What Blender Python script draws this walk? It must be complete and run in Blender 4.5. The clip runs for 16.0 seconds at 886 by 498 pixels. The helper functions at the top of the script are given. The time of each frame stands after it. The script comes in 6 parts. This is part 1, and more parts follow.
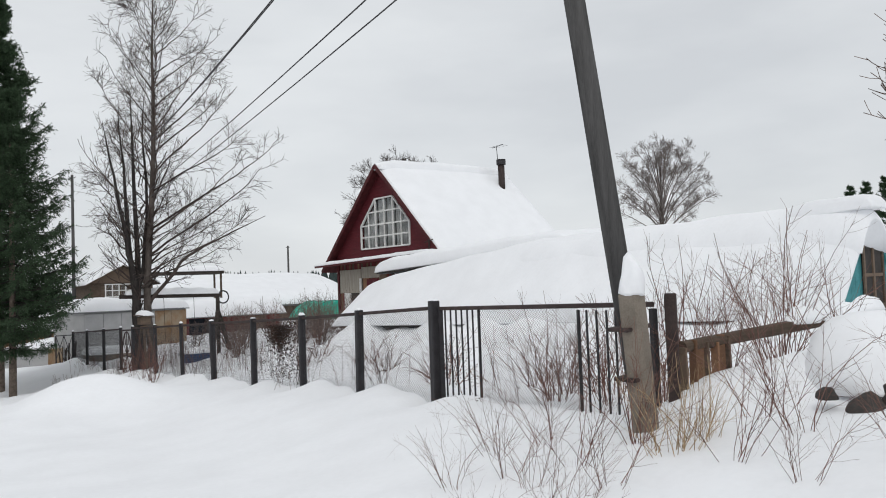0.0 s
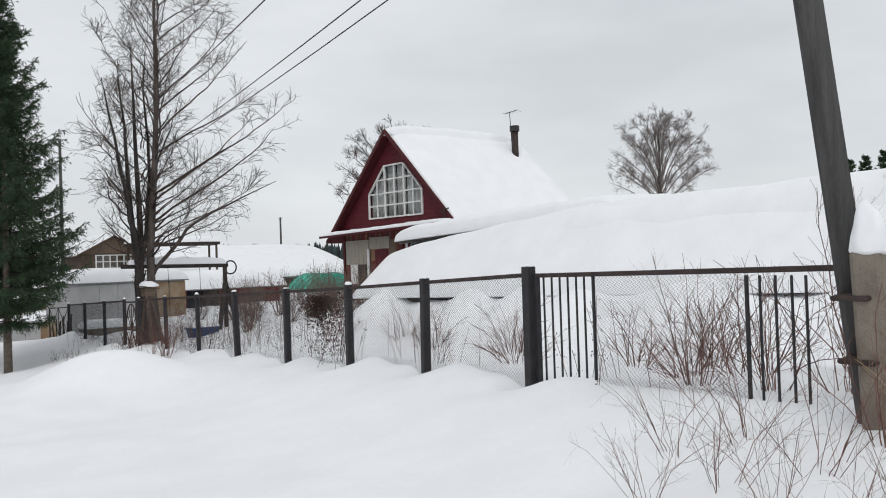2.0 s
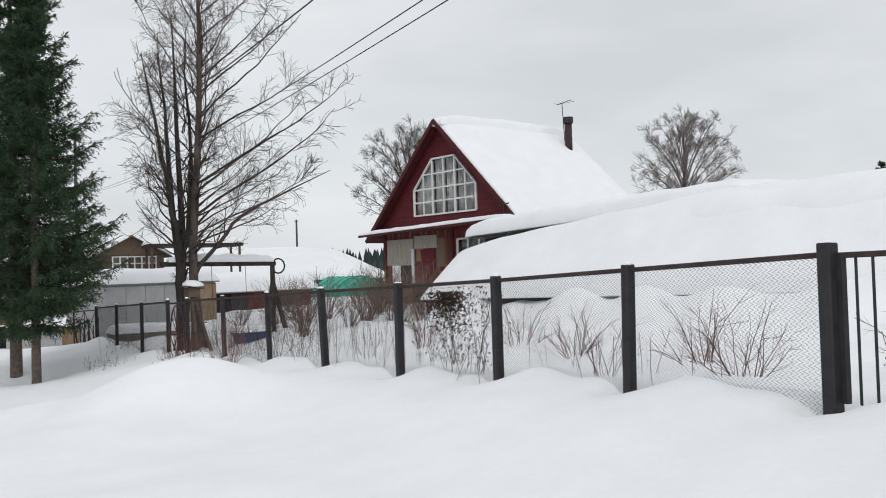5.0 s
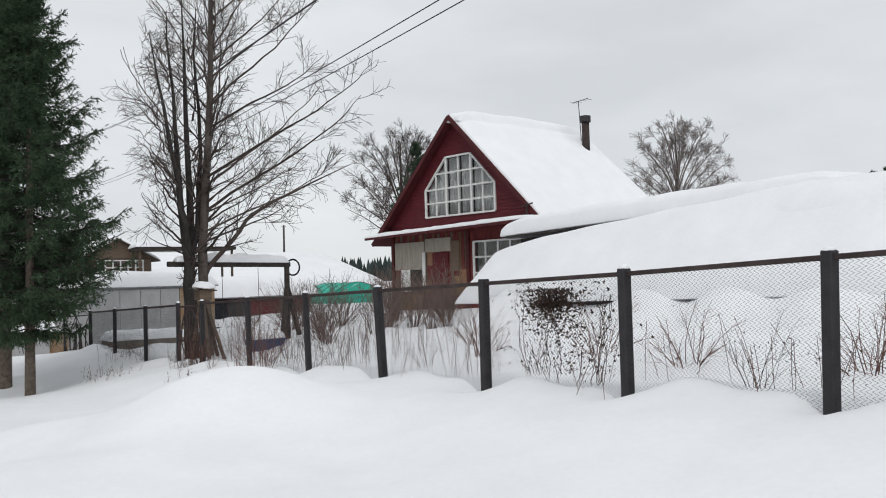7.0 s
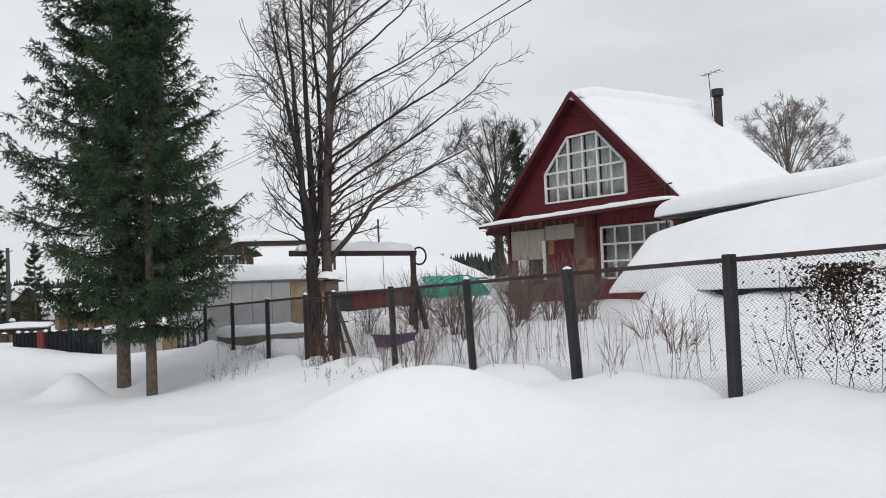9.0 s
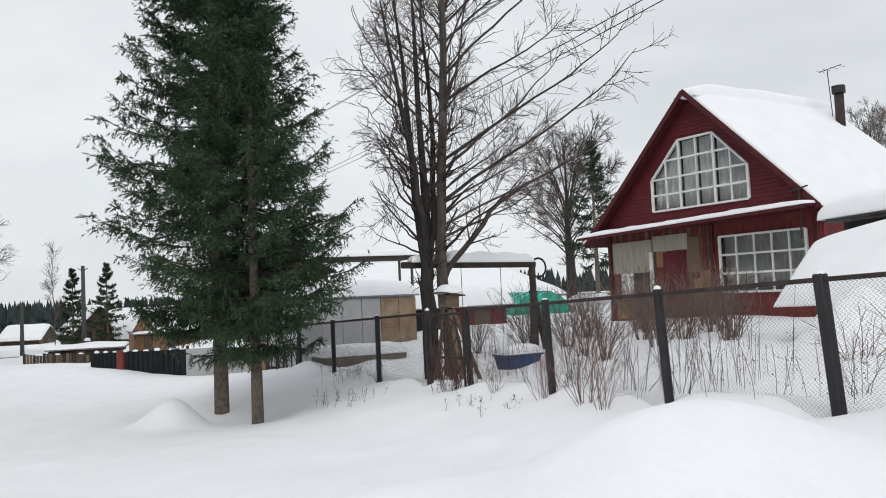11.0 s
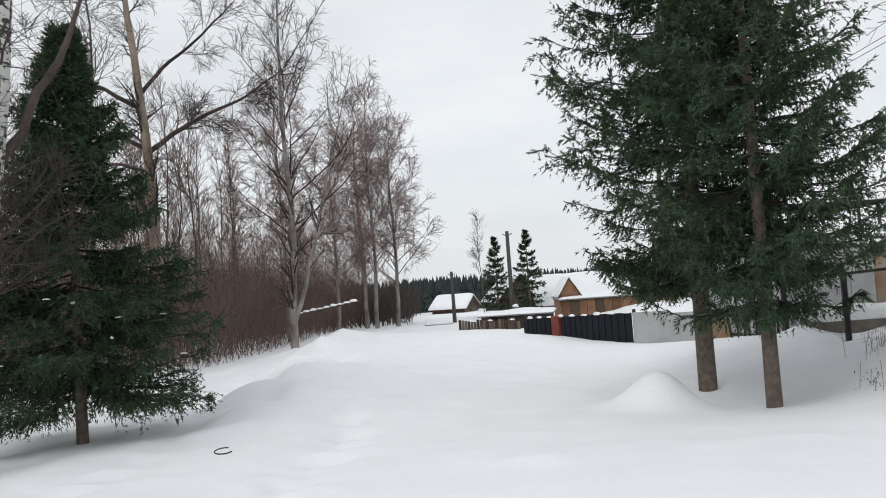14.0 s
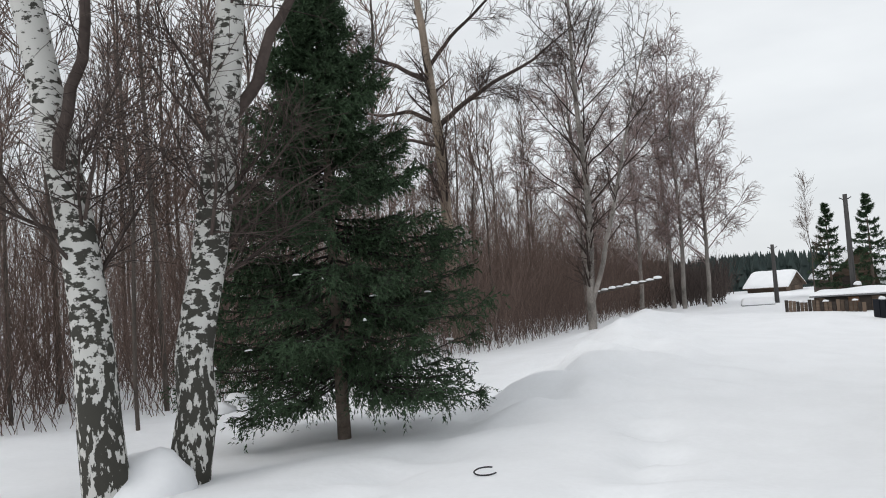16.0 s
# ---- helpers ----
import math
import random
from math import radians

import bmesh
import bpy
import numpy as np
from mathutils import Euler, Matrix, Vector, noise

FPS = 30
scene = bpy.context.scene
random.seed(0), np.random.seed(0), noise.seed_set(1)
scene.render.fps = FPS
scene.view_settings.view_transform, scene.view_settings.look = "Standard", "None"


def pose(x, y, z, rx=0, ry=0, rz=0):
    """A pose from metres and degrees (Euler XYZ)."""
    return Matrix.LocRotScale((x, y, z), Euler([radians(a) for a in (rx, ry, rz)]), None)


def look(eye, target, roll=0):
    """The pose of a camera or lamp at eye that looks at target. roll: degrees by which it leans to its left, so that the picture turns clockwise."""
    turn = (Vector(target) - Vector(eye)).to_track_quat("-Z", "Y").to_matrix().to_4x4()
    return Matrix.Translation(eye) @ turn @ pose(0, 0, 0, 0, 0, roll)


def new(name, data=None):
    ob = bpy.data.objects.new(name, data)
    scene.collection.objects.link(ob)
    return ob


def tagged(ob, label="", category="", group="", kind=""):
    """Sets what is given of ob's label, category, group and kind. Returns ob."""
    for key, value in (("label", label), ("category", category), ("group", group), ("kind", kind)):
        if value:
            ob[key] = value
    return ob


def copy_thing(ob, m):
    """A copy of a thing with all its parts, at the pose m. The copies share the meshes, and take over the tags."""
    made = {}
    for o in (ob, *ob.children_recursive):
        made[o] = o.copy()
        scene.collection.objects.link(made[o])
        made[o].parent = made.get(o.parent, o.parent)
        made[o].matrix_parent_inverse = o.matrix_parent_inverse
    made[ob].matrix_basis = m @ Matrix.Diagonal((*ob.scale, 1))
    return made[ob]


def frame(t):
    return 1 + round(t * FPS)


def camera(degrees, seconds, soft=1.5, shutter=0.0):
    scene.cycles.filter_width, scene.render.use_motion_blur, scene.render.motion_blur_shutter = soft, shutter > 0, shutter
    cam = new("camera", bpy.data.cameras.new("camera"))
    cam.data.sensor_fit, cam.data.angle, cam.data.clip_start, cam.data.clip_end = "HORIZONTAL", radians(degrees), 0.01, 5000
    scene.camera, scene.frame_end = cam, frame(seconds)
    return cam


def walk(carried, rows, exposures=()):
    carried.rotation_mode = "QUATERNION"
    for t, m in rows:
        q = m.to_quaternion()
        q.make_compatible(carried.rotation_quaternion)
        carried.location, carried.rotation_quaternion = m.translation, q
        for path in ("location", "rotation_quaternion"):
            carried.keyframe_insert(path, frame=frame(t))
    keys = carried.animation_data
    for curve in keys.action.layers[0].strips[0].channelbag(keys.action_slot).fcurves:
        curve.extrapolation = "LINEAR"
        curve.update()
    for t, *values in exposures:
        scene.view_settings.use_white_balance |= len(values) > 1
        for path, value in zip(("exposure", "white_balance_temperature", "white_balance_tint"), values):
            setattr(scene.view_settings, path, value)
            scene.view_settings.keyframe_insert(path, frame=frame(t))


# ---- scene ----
cam = camera(56.6, 16.0, 1.0)
METRES, EYE, TILT, LEAN, TURN = 20.0, 1.5, 0.0, 0.0, -26.4
ROWS = [
    (0.0, 0.0, 0.0, 0.0, 0.1, 2.62, 2.1),
    (0.5, -0.0166, 0.0182, -0.0014, 0.22, 2.38, 1.72),
    (1.0, -0.0335, 0.0412, -0.0027, -0.17, 1.32, 1.62),
    (1.5, -0.0488, 0.0659, -0.0026, -0.31, 0.99, 1.78),
    (2.0, -0.0676, 0.0847, -0.0043, -1.11, 0.8, 1.88),
    (2.5, -0.0833, 0.1164, -0.008, -1.06, 1.18, 2.2),
    (3.0, -0.1007, 0.1329, -0.0106, -0.37, 1.12, 2.17),
    (3.5, -0.1187, 0.1592, -0.013, -0.49, 0.65, 2.21),
    (4.0, -0.1362, 0.1841, -0.0128, 0.59, 1.26, 1.92),
    (4.5, -0.1577, 0.204, -0.0134, -0.25, 1.19, 1.88),
    (7.0, -0.2558, 0.3197, -0.0234, -3.04, 1.93, 1.52),
    (7.5, -0.2729, 0.3479, -0.0248, -1.24, 2.09, 1.58),
    (8.0, -0.292, 0.3696, -0.0264, 0.27, 1.85, 1.51),
    (8.5, -0.3093, 0.3989, -0.0293, 1.62, 1.75, 1.89),
    (11.0, -0.4199, 0.5244, -0.0325, 6.08, 3.24, 2.55),
    (11.5, -0.4396, 0.5472, -0.0354, 7.93, 4.19, 2.88),
    (12.0, -0.4633, 0.5713, -0.0404, 10.42, 4.3, 3.57),
    (12.5, -0.4886, 0.6023, -0.0403, 16.09, 4.3, 3.94),
    (13.0, -0.5161, 0.6265, -0.0421, 22.19, 3.96, 4.49),
    (13.5, -0.5365, 0.657, -0.0435, 28.46, 3.31, 4.13),
    (14.0, -0.5603, 0.6844, -0.0462, 33.09, 2.72, 4.1),
    (14.5, -0.5818, 0.713, -0.0489, 37.31, 2.73, 4.18),
    (15.0, -0.606, 0.7433, -0.0493, 42.72, 3.62, 3.87),
    (15.5, -0.6287, 0.7689, -0.0493, 47.68, 3.8, 4.11),
    (16.0, -0.6522, 0.7969, -0.0495, 53.96, 2.76, 4.29),
]
walk(cam, [(t, pose(0, 0, EYE, TILT, LEAN, TURN) @ pose(METRES * x, METRES * y, METRES * z, 90 + pitch, roll, yaw)) for t, x, y, z, yaw, pitch, roll in ROWS],
     exposures=[(0.0, 0.0), (4.5, 0.03), (8.0, 0.06), (11.0, 0.13), (16.0, 0.18)])

# ---- world and light: an overcast winter day ----
world = bpy.data.worlds.new("overcast_sky")
scene.world = world
world.use_nodes = True
wn, wl = world.node_tree.nodes, world.node_tree.links
wn.clear()
w_out = wn.new("ShaderNodeOutputWorld")
w_bg = wn.new("ShaderNodeBackground")
w_sky = wn.new("ShaderNodeTexSky")
w_sky.sky_type = "NISHITA"
w_sky.sun_disc = False
w_sky.sun_elevation, w_sky.sun_rotation = radians(38), radians(200)
w_tc = wn.new("ShaderNodeTexCoord")
w_map = wn.new("ShaderNodeMapping")
w_map.inputs["Scale"].default_value = (1.3, 1.3, 4.2)
w_noise = wn.new("ShaderNodeTexNoise")
w_noise.inputs["Scale"].default_value = 1.7
w_noise.inputs["Detail"].default_value = 5
w_noise.inputs["Roughness"].default_value = 0.52
w_ramp = wn.new("ShaderNodeValToRGB")
w_ramp.color_ramp.elements[0].position, w_ramp.color_ramp.elements[0].color = 0.30, (0.645, 0.67, 0.698, 1)
w_ramp.color_ramp.elements[1].position, w_ramp.color_ramp.elements[1].color = 0.70, (0.815, 0.84, 0.858, 1)
w_dim = wn.new("ShaderNodeMix")
w_dim.data_type = "RGBA"
w_dim.inputs[0].default_value = 0.05
w_scale = wn.new("ShaderNodeVectorMath")
w_scale.operation = "SCALE"
w_scale.inputs[3].default_value = 0.1
wl.new(w_tc.outputs["Generated"], w_map.inputs["Vector"])
wl.new(w_map.outputs["Vector"], w_noise.inputs["Vector"])
wl.new(w_noise.outputs["Fac"], w_ramp.inputs["Fac"])
wl.new(w_sky.outputs["Color"], w_scale.inputs[0])
wl.new(w_ramp.outputs["Color"], w_dim.inputs[6])
wl.new(w_scale.outputs["Vector"], w_dim.inputs[7])
wl.new(w_dim.outputs[2], w_bg.inputs["Color"])
w_bg.inputs["Strength"].default_value = 1.0
wl.new(w_bg.outputs["Background"], w_out.inputs["Surface"])

sun_data = bpy.data.lights.new("sun", "SUN")
sun_data.energy, sun_data.angle, sun_data.color = 0.75, radians(22), (1.0, 0.97, 0.93)
sun = new("sun", sun_data)
sun.matrix_world = look((-20, -30, 40), (0, 0, 0))


# ---- materials ----
def material(name, colour, rough=0.7, vary=0.25, scale=6.0, bump=0.2, fine=40.0, metal=0.0, second=None, stretch=(1, 1, 1), spec=0.3, island=0.0, rand=0.0):
    """A worn surface: broad stains and fine grain in colour and relief."""
    m = bpy.data.materials.new(name)
    m.use_nodes = True
    n, l = m.node_tree.nodes, m.node_tree.links
    b = n["Principled BSDF"]
    b.inputs["Roughness"].default_value, b.inputs["Metallic"].default_value = rough, metal
    b.inputs["Specular IOR Level"].default_value = spec
    tc, mp = n.new("ShaderNodeTexCoord"), n.new("ShaderNodeMapping")
    mp.inputs["Scale"].default_value = stretch
    l.new(tc.outputs["Object"], mp.inputs["Vector"])
    big, small = n.new("ShaderNodeTexNoise"), n.new("ShaderNodeTexNoise")
    big.inputs["Scale"].default_value, big.inputs["Detail"].default_value = scale, 4
    small.inputs["Scale"].default_value, small.inputs["Detail"].default_value = fine, 3
    l.new(mp.outputs["Vector"], big.inputs["Vector"])
    l.new(mp.outputs["Vector"], small.inputs["Vector"])
    ramp = n.new("ShaderNodeValToRGB")
    ca = [max(0, c * (1 - vary)) for c in colour]
    cb = list(second) if second else [min(1, c * (1 + vary)) for c in colour]
    ramp.color_ramp.elements[0].position, ramp.color_ramp.elements[1].position = 0.35, 0.65
    ramp.color_ramp.elements[0].color, ramp.color_ramp.elements[1].color = (*ca, 1), (*cb, 1)
    mix = n.new("ShaderNodeMath")
    mix.operation = "MULTIPLY_ADD"
    mix.inputs[1].default_value = 0.35
    half = n.new("ShaderNodeMath")
    half.operation = "MULTIPLY"
    half.inputs[1].default_value = 0.65
    l.new(big.outputs["Fac"], half.inputs[0])
    l.new(small.outputs["Fac"], mix.inputs[0])
    l.new(half.outputs[0], mix.inputs[2])
    value = mix.outputs[0]
    if island or rand:
        src = n.new("ShaderNodeNewGeometry").outputs["Random Per Island"] if island else n.new("ShaderNodeObjectInfo").outputs["Random"]
        add = n.new("ShaderNodeMath")
        add.operation = "MULTIPLY_ADD"
        add.inputs[1].default_value = island or rand
        l.new(src, add.inputs[0])
        sub = n.new("ShaderNodeMath")
        sub.operation = "SUBTRACT"
        sub.inputs[1].default_value = (island or rand) / 2
        l.new(value, sub.inputs[0])
        l.new(sub.outputs[0], add.inputs[2])
        value = add.outputs[0]
    l.new(value, ramp.inputs["Fac"])
    l.new(ramp.outputs["Color"], b.inputs["Base Color"])
    if bump:
        bp = n.new("ShaderNodeBump")
        bp.inputs["Strength"].default_value, bp.inputs["Distance"].default_value = bump, 0.02
        l.new(mix.outputs[0], bp.inputs["Height"])
        l.new(bp.outputs["Normal"], b.inputs["Normal"])
    return m


SNOW = material("snow", (0.87, 0.88, 0.90), 0.75, 0.03, 1.3, 0.45, 14, spec=0.15)
BARK = material("grey_bark", (0.10, 0.085, 0.075), 0.9, 0.4, 5, 0.6, 45, stretch=(1, 1, 0.3), spec=0.1)
BARK_DARK = material("dark_bark", (0.045, 0.04, 0.038), 0.9, 0.4, 5, 0.6, 45, stretch=(1, 1, 0.3), spec=0.1)
TWIG = material("grey_brown_twig", (0.078, 0.062, 0.056), 0.9, 0.3, 3, 0, 20, spec=0.1, island=0.5)
TWIG_WOOD = material("brown_twig", (0.160, 0.116, 0.099), 0.9, 0.3, 3, 0, 20, spec=0.1, island=0.5)
TWIG_RED = material("reddish_twig", (0.16, 0.09, 0.075), 0.9, 0.3, 3, 0, 20, spec=0.1, island=0.5)
DARK_TWIG = material("dark_scrub_twig", (0.075, 0.06, 0.055), 0.9, 0.3, 3, 0, 20, spec=0.1, island=0.5)
# Grey twigs of the far tree, lightened in colour to stand for distance haze.
TWIG_HAZE = material("haze_paled_grey_twig", (0.19, 0.165, 0.155), 0.9, 0.3, 3, 0, 20, spec=0.1, island=0.5)
TWIG_PINK = material("pinkish_birch_twig", (0.25, 0.19, 0.18), 0.9, 0.3, 3, 0, 20, spec=0.1, island=0.5)
GREY_BIRCH = material("grey_birch_bark", (0.25, 0.23, 0.21), 0.9, 0.55, 3, 0.4, 30, stretch=(1, 1, 0.5), spec=0.1)
TAN_BARK = material("tan_bark", (0.27, 0.22, 0.175), 0.9, 0.35, 3, 0.4, 30, stretch=(1, 1, 0.4), spec=0.1)
STRAW = material("dry_straw", (0.36, 0.26, 0.16), 0.9, 0.3, 3, 0, 20, spec=0.1, island=0.6)
DRY_LEAF = material("dry_dark_leaf", (0.06, 0.04, 0.032), 0.9, 0.4, 9, 0, 30, spec=0.1, island=0.6)
NEEDLE = material("spruce_needles", (0.046, 0.077, 0.041), 0.75, 0.35, 1.2, 0, 14, spec=0.2, island=0.5)
NEEDLE_PALE = material("pine_needles", (0.045, 0.07, 0.045), 0.8, 0.35, 1.2, 0, 14, spec=0.2, island=0.5)
SPRUCE_BARK = material("spruce_bark", (0.15, 0.12, 0.10), 0.9, 0.4, 8, 0.7, 60, spec=0.1)
IRON = material("dark_painted_iron", (0.032, 0.030, 0.033), 0.6, 0.3, 5, 0.15, 60, metal=0.1)
IRON_RUST = material("rusty_dark_iron", (0.045, 0.032, 0.030), 0.75, 0.4, 5, 0.2, 60)
WIRE = material("galvanised_wire", (0.045, 0.045, 0.05), 0.55, 0.2, 9, 0, 50, metal=0.5)
POLE_WOOD = material("weathered_pole_wood", (0.085, 0.083, 0.082), 0.9, 0.3, 3, 0.5, 30, stretch=(6, 6, 0.35), spec=0.1)
CONCRETE = material("old_concrete", (0.205, 0.178, 0.148), 0.9, 0.25, 5, 0.4, 70, spec=0.2)
RED_WOOD = material("dark_red_boards", (0.105, 0.013, 0.019), 0.65, 0.25, 2.5, 0.2, 25, stretch=(1, 1, 4))
RED_TRIM = material("dark_red_trim", (0.075, 0.012, 0.014), 0.65, 0.25, 4, 0.2, 25)
RED_FADED = material("faded_red_boards", (0.145, 0.030, 0.030), 0.8, 0.35, 3, 0.3, 25, stretch=(3, 3, 0.6))
WHITE_PAINT = material("white_window_paint", (0.72, 0.72, 0.70), 0.5, 0.08, 7, 0.1, 50)
BOARD_BEIGE = material("weathered_plywood", (0.36, 0.33, 0.28), 0.85, 0.2, 3, 0.2, 30, stretch=(4, 4, 0.6))
BOARD_YELLOW = material("ochre_boards", (0.36, 0.22, 0.10), 0.8, 0.25, 4, 0.2, 30)
DARK_WOOD = material("dark_wet_wood", (0.048, 0.040, 0.035), 0.85, 0.35, 3, 0.4, 30, stretch=(1, 1, 4), spec=0.2)
OLD_WOOD = material("old_grey_brown_wood", (0.12, 0.088, 0.066), 0.9, 0.35, 3, 0.4, 30, stretch=(1, 1, 5), rand=0.4)
BROWN_WOOD = material("brown_boards", (0.20, 0.11, 0.065), 0.85, 0.3, 3, 0.3, 30, rand=0.4)
# Shade is mixed into this dark brown, for rooms, recesses and shed walls.
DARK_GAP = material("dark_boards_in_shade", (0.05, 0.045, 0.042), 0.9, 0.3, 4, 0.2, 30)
TURQUOISE = material("turquoise_painted_boards", (0.060, 0.245, 0.265), 0.7, 0.25, 3, 0.2, 30)
SHEET_GREY = material("grey_metal_sheet", (0.42, 0.42, 0.42), 0.5, 0.12, 2.5, 0.1, 40, metal=0.15)
SHEET_RUST = material("rusty_metal_sheet", (0.42, 0.36, 0.27), 0.75, 0.2, 2.2, 0.2, 30, second=(0.24, 0.13, 0.06))
SHEET_DARK = material("dark_blue_black_sheet", (0.013, 0.015, 0.020), 0.85, 0.25, 2, 0.1, 40, spec=0.15)
RED_POST = material("red_oxide_paint", (0.17, 0.035, 0.028), 0.7, 0.3, 4, 0.2, 40)
GREEN_FILM = material("green_tarpaulin", (0.01, 0.42, 0.30), 0.45, 0.2, 3, 0.3, 14)
WHITE_FILM = material("white_greenhouse_film", (0.74, 0.76, 0.78), 0.5, 0.05, 3, 0.1, 14)
BLUE = material("blue_plastic", (0.015, 0.055, 0.15), 0.45, 0.15, 3, 0.05, 30)
CURTAIN = material("pale_lace_curtain", (0.80, 0.80, 0.79), 0.9, 0.2, 4, 0.3, 30, stretch=(9, 9, 0.6))
CURTAIN_DIM = material("dim_net_curtain", (0.58, 0.58, 0.54), 0.9, 0.3, 4, 0.3, 30, stretch=(9, 9, 0.6))
BLACK = material("black_rubber", (0.015, 0.015, 0.016), 0.8, 0.3, 4, 0.1, 30)
SLATE = material("grey_roof_slate", (0.20, 0.205, 0.21), 0.9, 0.2, 3, 0.2, 40)
FAR_WOOD = material("far_conifer_green", (0.035, 0.05, 0.048), 0.95, 0.3, 0.2, 0, 2)


def glass_material():
    m = bpy.data.materials.new("window_glass")
    m.use_nodes = True
    b = m.node_tree.nodes["Principled BSDF"]
    b.inputs["Base Color"].default_value = (0.92, 0.95, 0.96, 1)
    b.inputs["Roughness"].default_value, b.inputs["IOR"].default_value = 0.03, 1.45
    b.inputs["Transmission Weight"].default_value = 1.0
    return m


GLASS = glass_material()


def birch_material():
    """White bark with dark, ragged lozenges, thicker towards the foot of the stem."""
    m = bpy.data.materials.new("birch_bark")
    m.use_nodes = True
    n, l = m.node_tree.nodes, m.node_tree.links
    b = n["Principled BSDF"]
    b.inputs["Roughness"].default_value = 0.85
    b.inputs["Specular IOR Level"].default_value = 0.15
    tc, mp = n.new("ShaderNodeTexCoord"), n.new("ShaderNodeMapping")
    mp.inputs["Scale"].default_value = (1, 1, 0.42)
    mq = n.new("ShaderNodeMapping")
    mq.inputs["Scale"].default_value = (0.75, 0.75, 1.35)
    l.new(tc.outputs["Object"], mq.inputs["Vector"])
    band = n.new("ShaderNodeTexNoise")
    band.inputs["Scale"].default_value, band.inputs["Detail"].default_value, band.inputs["Roughness"].default_value = 9.0, 5, 0.62
    l.new(mq.outputs["Vector"], band.inputs["Vector"])
    l.new(tc.outputs["Object"], mp.inputs["Vector"])
    a = n.new("ShaderNodeTexNoise")
    a.inputs["Scale"].default_value, a.inputs["Detail"].default_value, a.inputs["Roughness"].default_value = 15.0, 3, 0.55
    c = n.new("ShaderNodeTexNoise")
    c.inputs["Scale"].default_value, c.inputs["Detail"].default_value = 1.6, 2
    sep = n.new("ShaderNodeSeparateXYZ")
    l.new(tc.outputs["Object"], sep.inputs["Vector"])
    rise = n.new("ShaderNodeMapRange")
    rise.inputs["From Min"].default_value, rise.inputs["From Max"].default_value = 0.0, 4.0
    rise.inputs["To Min"].default_value, rise.inputs["To Max"].default_value = -0.052, 0.042
    l.new(sep.outputs["Z"], rise.inputs["Value"])
    l.new(mp.outputs["Vector"], a.inputs["Vector"])
    l.new(tc.outputs["Object"], c.inputs["Vector"])
    s1 = n.new("ShaderNodeMath")
    s1.operation = "MULTIPLY_ADD"
    s1.inputs[1].default_value = 0.24
    l.new(c.outputs["Fac"], s1.inputs[0])
    l.new(rise.outputs["Result"], s1.inputs[2])
    s2 = n.new("ShaderNodeMath")
    up = n.new("ShaderNodeMapRange")
    up.inputs["From Min"].default_value, up.inputs["From Max"].default_value = 0.5, 2.4
    l.new(sep.outputs["Z"], up.inputs["Value"])
    both = n.new("ShaderNodeMix")
    l.new(up.outputs["Result"], both.inputs[0])
    l.new(a.outputs["Fac"], both.inputs[2])
    l.new(band.outputs["Fac"], both.inputs[3])
    l.new(both.outputs[0], s2.inputs[0])
    l.new(s1.outputs[0], s2.inputs[1])
    ramp = n.new("ShaderNodeValToRGB")
    ramp.color_ramp.elements[0].position, ramp.color_ramp.elements[0].color = 0.602, (0.060, 0.058, 0.050, 1)
    ramp.color_ramp.elements[1].position, ramp.color_ramp.elements[1].color = 0.632, (0.58, 0.575, 0.55, 1)
    l.new(s2.outputs[0], ramp.inputs["Fac"])
    l.new(ramp.outputs["Color"], b.inputs["Base Color"])
    bp = n.new("ShaderNodeBump")
    bp.inputs["Strength"].default_value, bp.inputs["Distance"].default_value = 0.5, 0.02
    l.new(s2.outputs[0], bp.inputs["Height"])
    l.new(bp.outputs["Normal"], b.inputs["Normal"])
    return m


BIRCH = birch_material()

# ---- building helpers ----
rng = np.random.default_rng(7)


def tri_mesh(name, verts, tris, smooth=False):
    me = bpy.data.meshes.new(name)
    verts, tris = np.asarray(verts, np.float32), np.asarray(tris, np.int32)
    me.vertices.add(len(verts))
    me.vertices.foreach_set("co", verts.ravel())
    me.loops.add(tris.size)
    me.loops.foreach_set("vertex_index", tris.ravel())
    me.polygons.add(len(tris))
    me.polygons.foreach_set("loop_start", np.arange(0, tris.size, 3, dtype=np.int32))
    if smooth:
        me.polygons.foreach_set("use_smooth", np.ones(len(tris), bool))
    me.update(calc_edges=True)
    me.validate()
    return me


def mesh_ob(name, me, mat, parent=None, label=""):
    ob = new(name, me)
    me.materials.append(mat)
    if parent is not None:
        ob.parent = parent
    if label:
        ob["label"] = label
    return ob


def part(name, bm, mat, parent=None, label="", smooth=False):
    """Links a bmesh as one mesh object under a thing or a part."""
    me = bpy.data.meshes.new(name)
    bm.to_mesh(me)
    bm.free()
    if smooth:
        me.polygons.foreach_set("use_smooth", [True] * len(me.polygons))
    return mesh_ob(name, me, mat, parent, label)


def thing(name, m, label, category, group="", kind=""):
    ob = new(name)
    ob.empty_display_size = 0.2
    ob.matrix_world = m
    return tagged(ob, label, category, group, kind)


def box(sx, sy, sz, m=None, bevel=0.0, bm=None):
    """A box centred on x and y that stands on z = 0, its edges eased."""
    bm = bm or bmesh.new()
    got = bmesh.ops.create_cube(bm, size=1, matrix=(m or Matrix()) @ Matrix.Translation((0, 0, sz / 2)) @ Matrix.Diagonal((sx, sy, sz, 1)))
    if bevel:
        edges = list({e for v in got["verts"] for e in v.link_edges})
        bmesh.ops.bevel(bm, geom=edges, offset=bevel, segments=1, affect="EDGES")
    return bm


